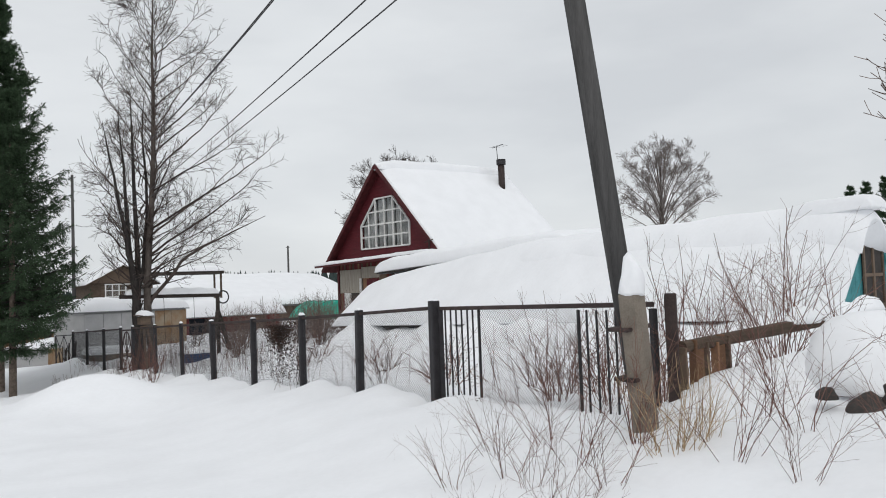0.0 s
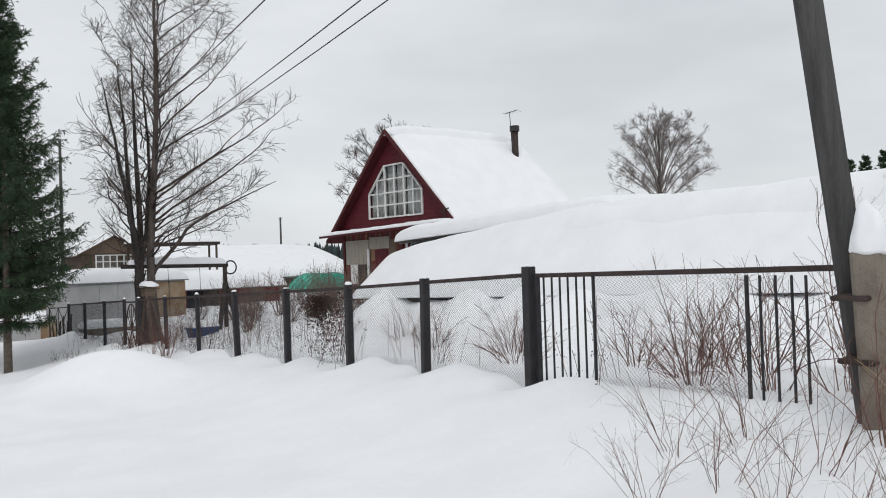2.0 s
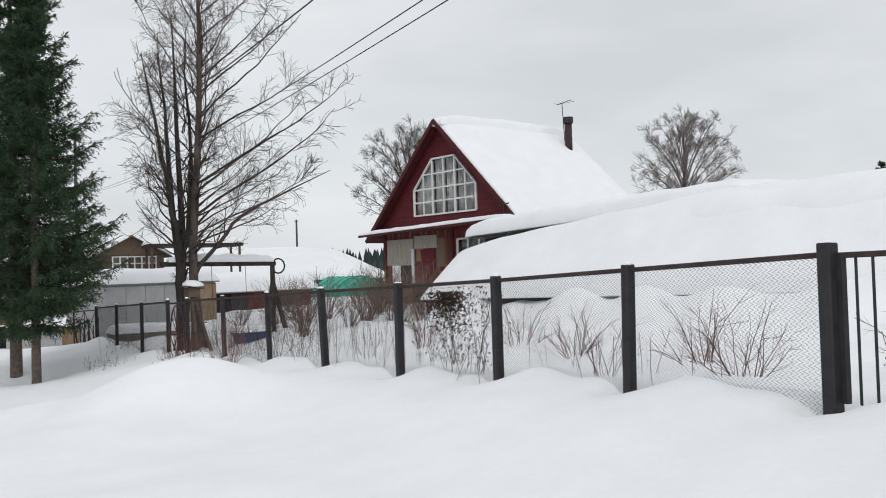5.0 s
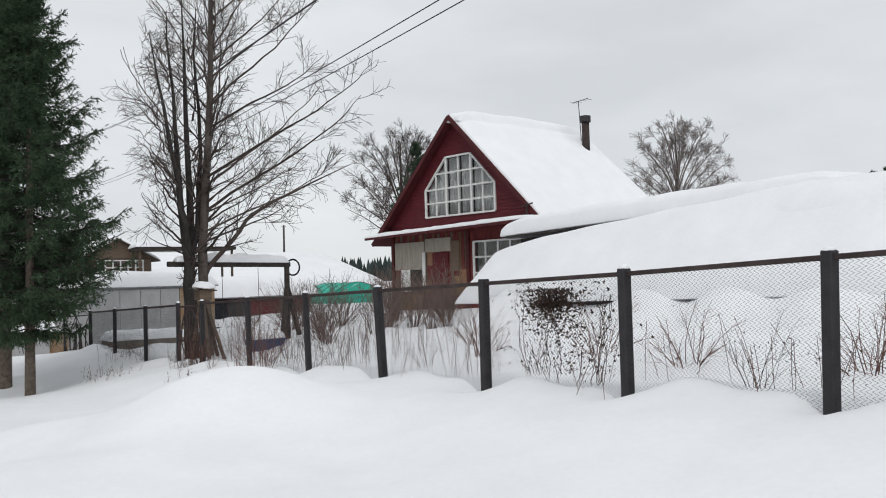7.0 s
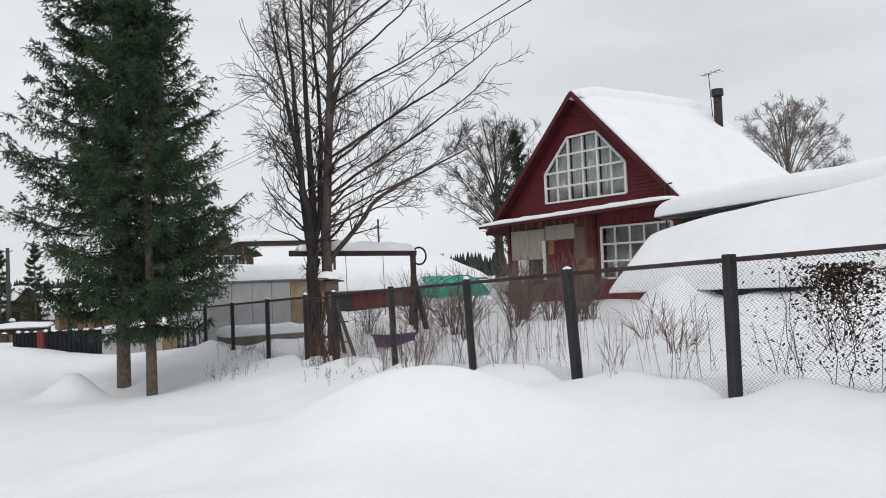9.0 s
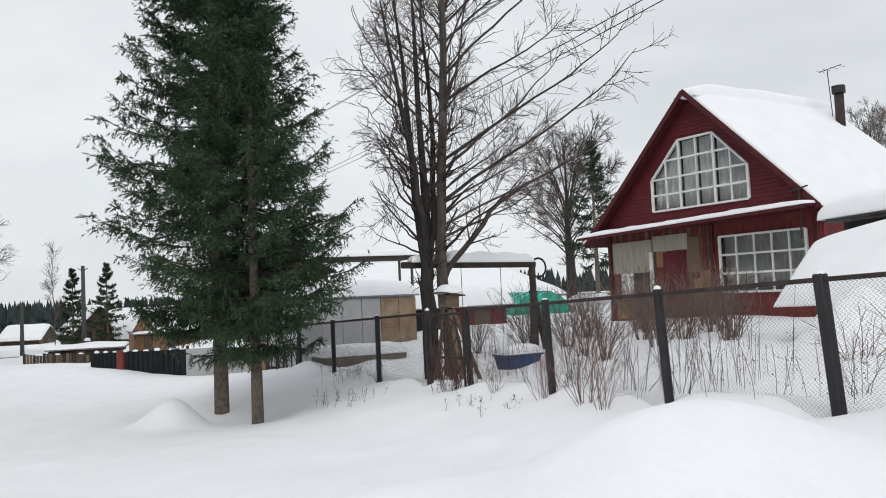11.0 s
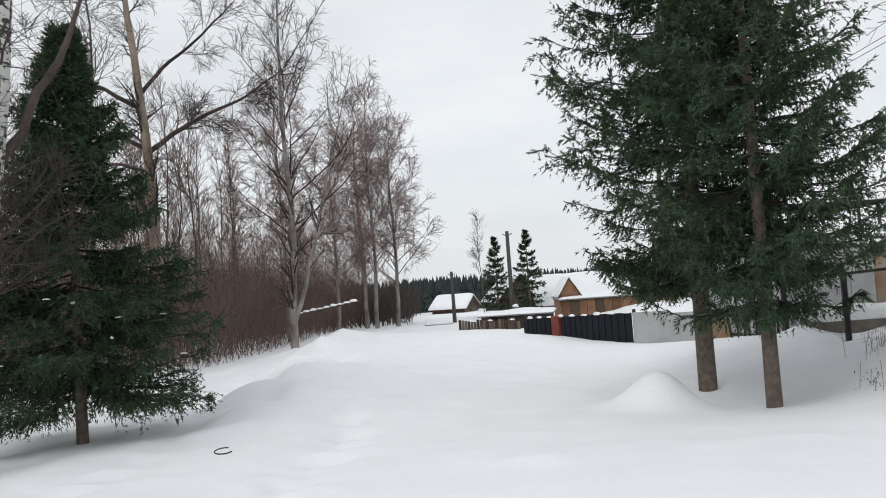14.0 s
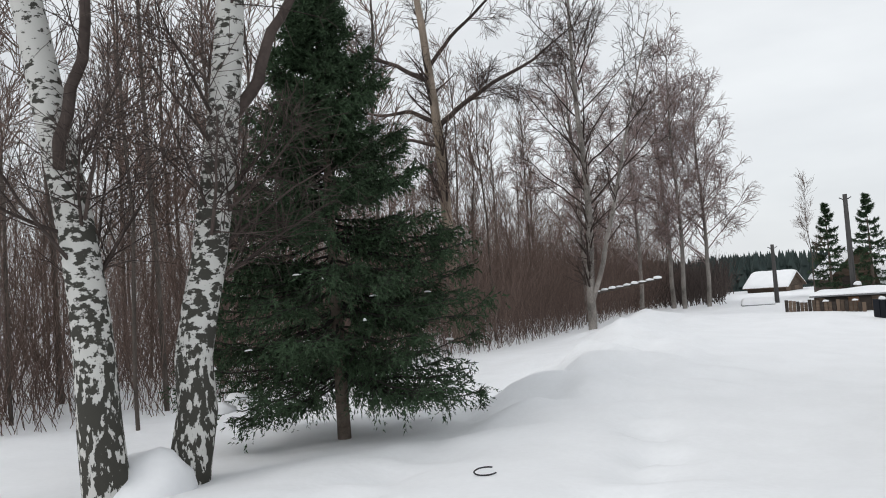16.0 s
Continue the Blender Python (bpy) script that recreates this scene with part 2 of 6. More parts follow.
def bar(a, b, w, d, bm=None, bevel=0.0):
    """A straight bar of section w x d from a to b."""
    a, b = Vector(a), Vector(b)
    q = (b - a).to_track_quat("Z", "Y").to_matrix().to_4x4()
    return box(w, d, (b - a).length, Matrix.Translation(a) @ q, bevel, bm)


def rod(a, b, r0, r1=None, sides=8, bm=None):
    a, b = Vector(a), Vector(b)
    bm = bm or bmesh.new()
    q = (b - a).to_track_quat("Z", "Y").to_matrix().to_4x4()
    bmesh.ops.create_cone(bm, cap_ends=True, segments=sides, radius1=r0, radius2=r0 if r1 is None else r1, depth=(b - a).length, matrix=Matrix.Translation((a + b) / 2) @ q)
    return bm


def prism(points, y0, y1, bm=None):
    """A polygon in x and z, pushed from y0 to y1."""
    bm = bm or bmesh.new()
    a = [bm.verts.new((x, y0, z)) for x, z in points]
    b = [bm.verts.new((x, y1, z)) for x, z in points]
    n = len(points)
    bm.faces.new(a)
    bm.faces.new(b[::-1])
    for i in range(n):
        bm.faces.new((a[(i + 1) % n], a[i], b[i], b[(i + 1) % n]))
    bmesh.ops.recalc_face_normals(bm, faces=bm.faces)
    return bm


def lumps(x, y, z, size, amp):
    return amp * noise.noise(Vector((x / size, y / size, z / size)))


def snow_sheet(c00, c10, c11, c01, h, nu=24, nv=12, amp=0.06, size=1.2, seed=0.0, sag=0.0, fall=0.0, blunt=0.45, arch=0.0, bend=None):
    """A soft layer of snow on a four-cornered surface: rounded, uneven edges and a flat underside."""
    c = [Vector(p) for p in (c00, c10, c11, c01)]
    bm = bmesh.new()
    top = []
    for j in range(nv + 1):
        line = []
        for i in range(nu + 1):
            s, t = i / nu, j / nv
            s, t = 0.5 - 0.5 * math.cos(math.pi * s), 0.5 - 0.5 * math.cos(math.pi * t)
            p = (c[0] * (1 - s) + c[1] * s) * (1 - t) + (c[3] * (1 - s) + c[2] * s) * t
            p.z -= fall * max(0.0, t - 0.5) ** 2 + arch * (2 * s - 1) ** 2
            if bend:
                p.z += bend(s, t)
            e = (1 - abs(2 * s - 1) ** 10) * (1 - abs(2 * t - 1) ** 7)
            lift = h * max(0.0, e) ** blunt + lumps(p.x, p.y, p.z + seed, size, amp) * e - sag * (1 - e)
            line.append(bm.verts.new(p + Vector((0, 0, max(lift, 0.004)))))
        top.append(line)
    for j in range(nv):
        for i in range(nu):
            bm.faces.new((top[j][i], top[j][i + 1], top[j + 1][i + 1], top[j + 1][i]))
    rim = top[0][:-1] + [r[-1] for r in top[:-1]] + top[-1][:0:-1] + [r[0] for r in top[:0:-1]]
    low = [bm.verts.new(v.co - Vector((0, 0, 0.03))) for v in rim]
    n = len(rim)
    for i in range(n):
        bm.faces.new((rim[i], low[i], low[(i + 1) % n], rim[(i + 1) % n]))
    bm.faces.new(low[::-1])
    bmesh.ops.recalc_face_normals(bm, faces=bm.faces)
    return bm


def snow_cap(r, h, m=None, rx=None, seed=0.0):
    """A small dome of snow that sits on a post or a stump."""
    bm = bmesh.new()
    got = bmesh.ops.create_icosphere(bm, subdivisions=3, radius=1)
    for v in got["verts"]:
        k = 1 + lumps(v.co.x, v.co.y, v.co.z + seed, 0.7, 0.25)
        z = v.co.z
        v.co = Vector((v.co.x * r * k, v.co.y * (rx or r) * k, (z * h * k if z > 0 else z * 0.15 * h)))
    if m:
        bmesh.ops.transform(bm, matrix=m, verts=bm.verts)
    return bm


# ---- plants: tapered tubes grown level by level ----
def tubes(P, R, sides):
    """Triangles of many tapered tubes. P: n x k x 3 middle lines, R: n x k radii."""
    n, k, _ = P.shape
    T = np.gradient(P, axis=1)
    T /= np.linalg.norm(T, axis=2, keepdims=True) + 1e-9
    whole = P[:, -1:] - P[:, :1]
    whole = whole / (np.linalg.norm(whole, axis=2, keepdims=True) + 1e-9)
    ref = np.where(np.abs(whole[:, :, 2:3]) > 0.6, np.array([[[0.93, 0.37, 0.0]]]), np.array([[[0, 0, 1.0]]]))
    A = np.cross(T, np.broadcast_to(ref, T.shape))
    A /= np.linalg.norm(A, axis=2, keepdims=True) + 1e-9
    B = np.cross(T, A)
    ang = np.arange(sides) * 2 * np.pi / sides
    V = P[:, :, None] + R[:, :, None, None] * (np.cos(ang)[None, None, :, None] * A[:, :, None] + np.sin(ang)[None, None, :, None] * B[:, :, None])
    idx = np.arange(n * k * sides).reshape(n, k, sides)
    a, b = idx[:, :-1], idx[:, 1:]
    a2, b2 = np.roll(a, -1, 2), np.roll(b, -1, 2)
    F = np.concatenate([np.stack([a, a2, b2], -1).reshape(-1, 3), np.stack([a, b2, b], -1).reshape(-1, 3)])
    return V.reshape(-1, 3), F


def join(pieces):
    V, F, o = [], [], 0
    for v, f in pieces:
        V.append(v)
        F.append(f + o)
        o += len(v)
    return np.concatenate(V), np.concatenate(F)


def grow(P, R, count, span, angle, length, up, wob, taper, g, k=5, tip=0.25, short=0.6):
    """Child branches on the parents P, R."""
    n, kp, _ = P.shape
    L = np.linalg.norm(np.diff(P, axis=1), axis=2).sum(1)
    who = g.choice(n, count, p=L / L.sum())
    t = g.uniform(span[0], span[1], count)
    f = t * (kp - 1)
    i = np.minimum(f.astype(int), kp - 2)
    w = (f - i)[:, None]
    base = P[who, i] * (1 - w) + P[who, i + 1] * w
    tang = P[who, i + 1] - P[who, i]
    tang /= np.linalg.norm(tang, axis=1, keepdims=True) + 1e-9
    side = g.normal(size=(count, 3))
    side -= (side * tang).sum(1, keepdims=True) * tang
    side /= np.linalg.norm(side, axis=1, keepdims=True) + 1e-9
    a = np.radians(g.normal(angle, angle * 0.2, count))[:, None]
    d = np.cos(a) * tang + np.sin(a) * side
    ln = length * (1 - short * t) * g.uniform(0.55, 1.15, count)
    out = np.zeros((count, k, 3))
    out[:, 0] = base
    step = (ln / (k - 1))[:, None]
    for j in range(1, k):
        d = d + np.array([0, 0, up]) / (k - 1) + g.normal(size=(count, 3)) * wob
        d /= np.linalg.norm(d, axis=1, keepdims=True)
        out[:, j] = out[:, j - 1] + d * step
    r0 = (R[who, i] * (1 - w[:, 0]) + R[who, i + 1] * w[:, 0]) * taper
    return out, r0[:, None] * np.linspace(1, tip, k)[None]


def stem(points, radii, k=14):
    """A smooth stem through a few points."""
    pts, t = np.array(points, float), np.linspace(0, 1, len(points))
    s = np.linspace(0, 1, k)
    return np.stack([np.interp(s, t, pts[:, c]) for c in range(3)], 1)[None], np.interp(s, t, radii)[None]


def bare_tree_meshes(stems, seed, n1, n2, n3, len1, len2, len3, up=0.35, ang=48, wob=0.09, span=(0.2, 0.98), thin=0.0035, droop=0.0, tip=0.25, thick=0.33, main=9, ks=(7, 6, 4)):
    """The trunk and the crown of a leafless tree."""
    g = np.random.default_rng(seed)
    P, R = [np.concatenate(c) for c in zip(*stems)]
    P = P + np.concatenate([np.zeros((len(P), 1, 3)), np.cumsum(g.normal(size=(len(P), P.shape[1] - 1, 3)) * [0.03, 0.03, 0], axis=1)], 1)
    trunk = tubes(P[:main], R[:main], 12)
    P1, R1 = grow(P, R, n1, span, ang, len1, up, wob, thick, g, ks[0], tip)
    R1 = np.minimum(R1, 0.11 * len1 / 4)
    P2, R2 = grow(P1, R1, n2, (0.12, 1), ang, len2, up * 0.6, wob, 0.5, g, ks[1], 0.35)
    P3, R3 = grow(P2, R2, n3, (0.1, 1), ang, len3, up * 0.4 - droop, wob * 1.3, 0.6, g, ks[2], 0.5)
    crown = join(([tubes(P[main:], R[main:], 7)] if len(P) > main else []) + [tubes(P1, np.maximum(R1, thin * 1.7), 5), tubes(P2, np.maximum(R2, thin * 1.25), 3), tubes(P3, np.maximum(R3, thin), 3)])
    return trunk, crown


def bare_tree(m, label, meshes, bark, twig, category="tree", group=""):
    ob = thing("bare_tree", m, label, category, group)
    mesh_ob("trunk", tri_mesh("trunk", *meshes[0], True), bark, ob)
    mesh_ob("crown", tri_mesh("crown", *meshes[1]), twig, ob)
    return ob


def spruce_meshes(height, reach, low, seed, whorls=34, per=7, side=16, needles=18, nlen=0.05, r0=0.16, wide=0.006, hang=4, swing=1.0, power=0.9, sink=-0.42, spray=0.34, skirt=0.8):
    """A spruce: trunk, tiers of boughs with upturned tips, flat sprays of side shoots and hanging, needle-clad twigs."""
    g = np.random.default_rng(seed)
    tr = stem([(0, 0, -0.3), (0.02, 0, height * 0.5), (0, 0, height)], [r0, r0 * 0.6, 0.015])
    n = whorls * per
    lev = np.clip(np.repeat(np.linspace(0, 1, whorls) ** 0.95, per) + g.normal(0, 0.012, n), 0, 1)
    z = low + (height - 0.2 - low) * lev
    az = g.uniform(0, 2 * np.pi, n)
    full = reach * (1 - lev) ** power * np.interp(lev, [0, 0.1, 0.24], [skirt, 0.5 + 0.5 * skirt, 1]) * g.choice([0.62, 0.78, 0.88, 0.96, 1.04], n) + 0.12
    k = 8
    s = np.linspace(0, 1, k)
    droop = np.interp(lev, [0, 0.45, 0.8, 1], [sink, -0.22, 0.15, 0.8]) + g.normal(0, 0.06, n)
    flat = np.stack([np.cos(az), np.sin(az), np.zeros(n)], 1)
    lat = np.stack([-np.sin(az), np.cos(az), np.zeros(n)], 1)
    out = flat[:, None] * (full[:, None] * s)[:, :, None] + lat[:, None] * (g.normal(0, 0.12, n)[:, None] * full[:, None] * s ** 2)[:, :, None]
    out[:, :, 2] += z[:, None] + full[:, None] * (droop[:, None] * s + (0.26 * swing) * s ** 3)
    out[:, 1:] += g.normal(0, 0.012, (n, k - 1, 3)) * full[:, None, None]
    R = (0.010 + 0.014 * full / reach)[:, None] * np.linspace(1, 0.2, k)[None]
    # side shoots, in the bough's own plane
    m = n * side
    who = np.repeat(np.arange(n), side)
    t = g.uniform(0.1, 0.99, m)
    f = t * (k - 1)
    i = np.minimum(f.astype(int), k - 2)
    w = (f - i)[:, None]
    base = out[who, i] * (1 - w) + out[who, i + 1] * w
    tang = out[who, i + 1] - out[who, i]
    tang /= np.linalg.norm(tang, axis=1, keepdims=True) + 1e-9
    d = tang * 0.75 + lat[who] * (g.choice([-1, 1], m) * g.uniform(0.5, 0.95, m))[:, None] + np.array([0, 0, 1.0]) * g.normal(-0.12, 0.16, m)[:, None]
    d /= np.linalg.norm(d, axis=1, keepdims=True)
    ln = (full[who] * spray * (1 - 0.72 * t) + 0.10) * g.uniform(0.6, 1.15, m)
    S = base[:, None] + d[:, None] * (ln[:, None] * np.linspace(0, 1, 4))[:, :, None]
    S[:, :, 2] += (ln[:, None] * np.array([0, -0.06, -0.06, 0.02])[None])
    # twigs hanging from the side shoots
    h = m * hang
    wh = np.repeat(np.arange(m), hang)
    th = g.uniform(0.15, 1, h)[:, None]
    hb = S[wh, 0] * (1 - th) + S[wh, 3] * th
    hd = d[wh] * 0.55 + g.normal(0, 0.35, (h, 3)) + np.array([0, 0, -0.75]) * np.interp(lev[who[wh]], [0, 0.7, 1], [1, 0.6, -0.4])[:, None]
    hd /= np.linalg.norm(hd, axis=1, keepdims=True)
    hl = (0.12 + 0.34 * ln[wh]) * g.uniform(0.6, 1.2, h)
    Hh = hb[:, None] + hd[:, None] * (hl[:, None] * np.linspace(0, 1, 4))[:, :, None]

    def clothe(shoots, count):
        q = len(shoots)
        tt = g.uniform(0.0, 1.0, (q, count)) * 3
        ii = np.minimum(tt.astype(int), 2)
        ww = (tt - ii)[:, :, None]
        row = np.arange(q)[:, None]
        b0 = shoots[row, ii] * (1 - ww) + shoots[row, ii + 1] * ww
        tg = shoots[row, ii + 1] - shoots[row, ii]
        tg /= np.linalg.norm(tg, axis=2, keepdims=True) + 1e-9
        sd = g.normal(size=b0.shape)
        sd /= np.linalg.norm(sd, axis=2, keepdims=True)
        dd = tg * 0.8 + sd * 0.75
        wv = np.cross(dd, g.normal(size=dd.shape))
        wv *= wide / (np.linalg.norm(wv, axis=2, keepdims=True) + 1e-9)
        return np.stack([b0 + wv, b0 - wv, b0 + dd * nlen * g.uniform(0.7, 1.3, (q, count, 1))], 2).reshape(-1, 3)

    leader = np.stack([np.zeros(4), np.zeros(4), np.linspace(height - 1.2, height, 4)], 1)[None]
    V = np.concatenate([clothe(S, needles), clothe(Hh, max(6, needles // 2)), clothe(out[:, -4:], needles * 2), clothe(out[:, 2:6], needles), clothe(leader, 150)])
    F = np.arange(len(V)).reshape(-1, 3)
    wood = join([tubes(out, R, 4), tubes(S[:, ::3], np.full((m, 2), 0.004), 3)])
    return tubes(*tr, 10), wood, (V, F)


def spruce(m, label, meshes, needle=None, group=""):
    ob = thing("spruce_tree", m, label, "tree", group)
    mesh_ob("trunk", tri_mesh("trunk", *meshes[0], True), SPRUCE_BARK, ob)
    mesh_ob("bough_wood", tri_mesh("bough_wood", *meshes[1]), BARK_DARK, ob)
    mesh_ob("crown", tri_mesh("crown", *meshes[2]), needle or NEEDLE, ob)
    return ob


def bush_mesh(height, spread, stems, seed, n2=6, n3=6, thick=0.006, up=0.5, k=6, root=0.18):
    """A leafless shrub: many thin stems from one root, forked twice."""
    g = np.random.default_rng(seed)
    az, lean = g.uniform(0, 2 * np.pi, stems), np.abs(g.normal(0, spread, stems))
    base = np.stack([np.cos(az), np.sin(az), np.zeros(stems)], 1) * g.uniform(0, root, stems)[:, None]
    d = np.stack([np.cos(az) * lean, np.sin(az) * lean, np.ones(stems)], 1)
    d /= np.linalg.norm(d, axis=1, keepdims=True)
    P = np.zeros((stems, k, 3))
    P[:, 0] = base - [0, 0, 0.15]
    ln = height * g.uniform(0.55, 1.1, stems)
    for j in range(1, k):
        d = d + g.normal(size=d.shape) * 0.12 + np.array([0, 0, -0.05])
        d /= np.linalg.norm(d, axis=1, keepdims=True)
        P[:, j] = P[:, j - 1] + d * (ln / (k - 1))[:, None]
    R = np.full((stems, 1), thick) * np.linspace(1, 0.4, k)[None] * g.uniform(0.7, 1.3, (stems, 1))
    P2, R2 = grow(P, R, stems * n2, (0.25, 1), 38, height * 0.42, up * 0.5, 0.12, 0.7, g, 5, 0.5)
    P3, R3 = grow(P2, R2, stems * n3, (0.2, 1), 40, height * 0.2, up * 0.3, 0.14, 0.7, g, 4, 0.5)
    return join([tubes(P, R, 5), tubes(P2, R2, 4), tubes(P3, R3, 3)])


# ---- ground: one sheet of snow to the horizon ----
def smooth(a, b, v):
    t = min(1.0, max(0.0, (v - a) / (b - a)))
    return t * t * (3 - 2 * t)


POSTS_Y = (10.29, 12.55, 14.86, 17.17, 19.66, 22.0, 24.43, 26.87, 28.34, 30.71, 33.4, 35.95)


def fence_x(y):
    return float(np.interp(y, (-20, 6, 10.3, 14.87, 19.66, 26.75, 36, 60), (6.5, 5.2, 4.93, 4.4, 3.66, 2.66, 1.3, -6)))


def fence_top(y):
    return float(np.interp(y, (6, 10.3, 12.6, 14.87, 17.1, 19.7, 22, 24.2, 26.75, 36), (1.3, 1.21, 1.11, 1.01, 0.93, 0.84, 0.75, 0.67, 0.58, 0.2)))


def bell(x, y, cx, cy, sx, sy, h):
    q = ((x - cx) / sx) ** 2 + ((y - cy) / sy) ** 2
    return h * math.exp(-q) if q < 12 else 0.0


def height(x, y):
    base = float(np.interp(y, (-60, -10, 0, 10, 20, 30, 40, 60, 100, 400), (1.6, 0.45, 0.0, -0.5, -1.0, -1.4, -1.42, -1.45, -1.8, -1.8)))
    d = x - fence_x(y)
    keep = 1 - smooth(34, 42, y)
    lift = 0.47 * smooth(-3.4, 0.1, d) * keep + (0.45 + 0.25 * (1 - keep)) * smooth(0.6, 6.5, d) + 0.25 * smooth(6, 14, d)
    z = base + lift
    close = -25 < x < 25 and -15 < y < 60
    if close:
        # drift banked against the foot of the long shed
        vx, vy = -0.2108, 0.9775
        s = (x - 12.3) * vx + (y - 9.7) * vy
        w = (x - 12.3) * vy - (y - 9.7) * vx
        if -2 < s < 18.5 and -4 < w < 2.8:
            foot = 0.89 - 0.0235 * s + lumps(s, 0, 2.2, 1.3, 0.34) - 0.32 * math.exp(-((s - 13.5) / 0.9) ** 2) - 0.12 * math.exp(-((s - 10.0) / 0.4) ** 2)
            bank = foot - 0.62 * max(0.0, -w) - 1.6 * max(0.0, s - 15.6) - 0.8 * max(0.0, -s)
            k = 1 / (1 + math.exp(-(bank - z) * 9))
            z = z + (bank - z) * k if bank - z < 1.5 else bank
        z += bell(x, y, 0.95, 18.4, 1.45, 1.15, 0.80) + bell(x, y, -0.9, 19.6, 1.1, 0.9, 0.25) + bell(x, y, -0.6, 16.5, 2.2, 1.4, 0.18)
        z += bell(x, y, -2.25, 30.3, 0.55, 0.5, 0.60) + bell(x, y, 7.6, 4.9, 1.25, 1.35, 0.55) - bell(x, y, -0.9, 31.2, 1.9, 2.2, 0.22)
        z += bell(x, y, 8.0, 6.1, 1.1, 0.55, 0.40) + bell(x, y, 6.6, 5.5, 0.55, 0.4, 0.30) + bell(x, y, 5.85, 5.95, 0.65, 0.4, 0.34)
        cx = float(np.interp(y, (24, 34, 46, 60), (-8.4, -9.0, -11.8, -13.4)))
        # snow heaped along the left of the road, then the wood's lower floor
        z += (0.20 * smooth(29, 38, y) * smooth(-4.0, -7.0, x) + 0.04 * smooth(30, 38, y)) * smooth(cx - 1.8, cx + 0.6, x) * (1 - smooth(47, 60, y))
        z += 0.30 * math.exp(-((x - cx - 0.6) / 1.4) ** 2) * smooth(27, 34, y) * (1 - smooth(50, 58, y)) * (1 + lumps(x, y, 3, 1.6, 0.6))
        ridge = math.exp(-((x - cx) / 2.0) ** 2) * smooth(28, 33, y) * (1 - smooth(52, 60, y))
        z += ridge * (abs(lumps(x, y, 6, 1.5, 0.5)) + max(0.0, lumps(x, y, 8, 0.7, 0.3)))
        z -= 0.12 * smooth(-9.6, -11.5, x)
        z += bell(x, y, -5.6, 45.0, 1.7, 1.6, 0.25)
        # trodden, half-filled tracks along the road
        for off, deep in ((-2.6, 0.15), (-5.1, 0.11)):
            q = (x - off + 0.16 * y - 0.4 * math.sin(y * 0.5)) / 0.38
            if abs(q) < 3:
                z -= deep * math.exp(-q * q) * (0.7 + lumps(x, y, 9, 0.5, 0.9)) - lumps(x, y, 11, 0.33, 0.055) * math.exp(-q * q * 0.3)
        if abs(d) < 0.9 and 9 < y < 36:
            # drifts heaped between the posts and hollows at their feet
            gap = min(abs(y - p) for p in POSTS_Y)
            z -= 0.20 * math.exp(-((d + 0.08) / 0.28) ** 2 - (gap / 0.20) ** 2)
            z += 0.11 * math.exp(-(d / 0.45) ** 2) * smooth(0.2, 0.7, gap) * (1 + lumps(x, y, 5, 0.8, 1.2))
        z += lumps(x, y, 1.5, 2.6, 0.07) + lumps(x, y, 7.5, 0.8, 0.030) + max(0.0, lumps(x, y, 2.5, 0.45, 0.05) - 0.012)
        if d > 0.3:
            z += lumps(x, y, 4.5, 0.9, 0.10) * smooth(0.3, 1.2, d)
    else:
        z += lumps(x, y, 1.5, 9.0, 0.15)
    return z


def axis(lo, hi, step, far):
    mid = np.arange(lo, hi + 1e-6, step)
    out, s = [], step
    while not out or out[-1] < far:
        s *= 1.28
        out.append((out[-1] if out else 0) + s)
    return np.concatenate([lo - np.array(out[::-1]), mid, hi + np.array(out)])


GX, GY = axis(-14, 9.5, 0.17, 1800), axis(-3, 37, 0.17, 1800)
g_verts = np.array([(x, y, height(x, y)) for y in GY for x in GX])
g_i = np.arange(len(GX) * len(GY)).reshape(len(GY), len(GX))
g_a, g_b, g_c, g_d = g_i[:-1, :-1].ravel(), g_i[:-1, 1:].ravel(), g_i[1:, 1:].ravel(), g_i[1:, :-1].ravel()
ground = mesh_ob("ground", tri_mesh("ground", g_verts, np.concatenate([np.stack([g_a, g_b, g_c], 1), np.stack([g_a, g_c, g_d], 1)]), True), SNOW)
tagged(ground, "deep soft white snow over road and garden", "snow", "", "structure")


def on_ground(x, y, turn=0.0, dz=0.0):
    return pose(x, y, height(x, y) + dz, 0, 0, turn)


# ---- the fence: posts, top rail and woven wire ----
def woven_wire(a, b, top_a, top_b, low_a, low_b, cell=0.052, r=0.0036):
    """Zigzag wires between two posts."""
    a, b = np.array(a), np.array(b)
    n = max(2, int(np.linalg.norm(b - a) / cell))
    rows = int(max(top_a - low_a, top_b - low_b) / (cell / 2))
    s = np.linspace(0, 1, n + 1)
    v = np.linspace(0, 1, rows + 1)
    P = np.zeros((n, rows + 1, 3))
    for i in range(n):
        u = (i + 0.5 + np.where(np.arange(rows + 1) % 2 == 0, -0.52, 0.52)) / n
        P[i, :, :2] = a[None] + (b - a)[None] * u[:, None]
        top, low = top_a + (top_b - top_a) * u, low_a + (low_b - low_a) * u
        P[i, :, 2] = low + (top - low) * v
    return tubes(P, np.full((n, rows + 1), r), 3)


fence = thing("wire_fence", pose(fence_x(10.29), 10.29, height(fence_x(10.29), 10.29)), "dark iron posts with woven wire fence half buried in snow", "fence")
f_inv = fence.matrix_world.inverted()


def into(bm, inv):
    bmesh.ops.transform(bm, matrix=inv, verts=bm.verts)
    return bm


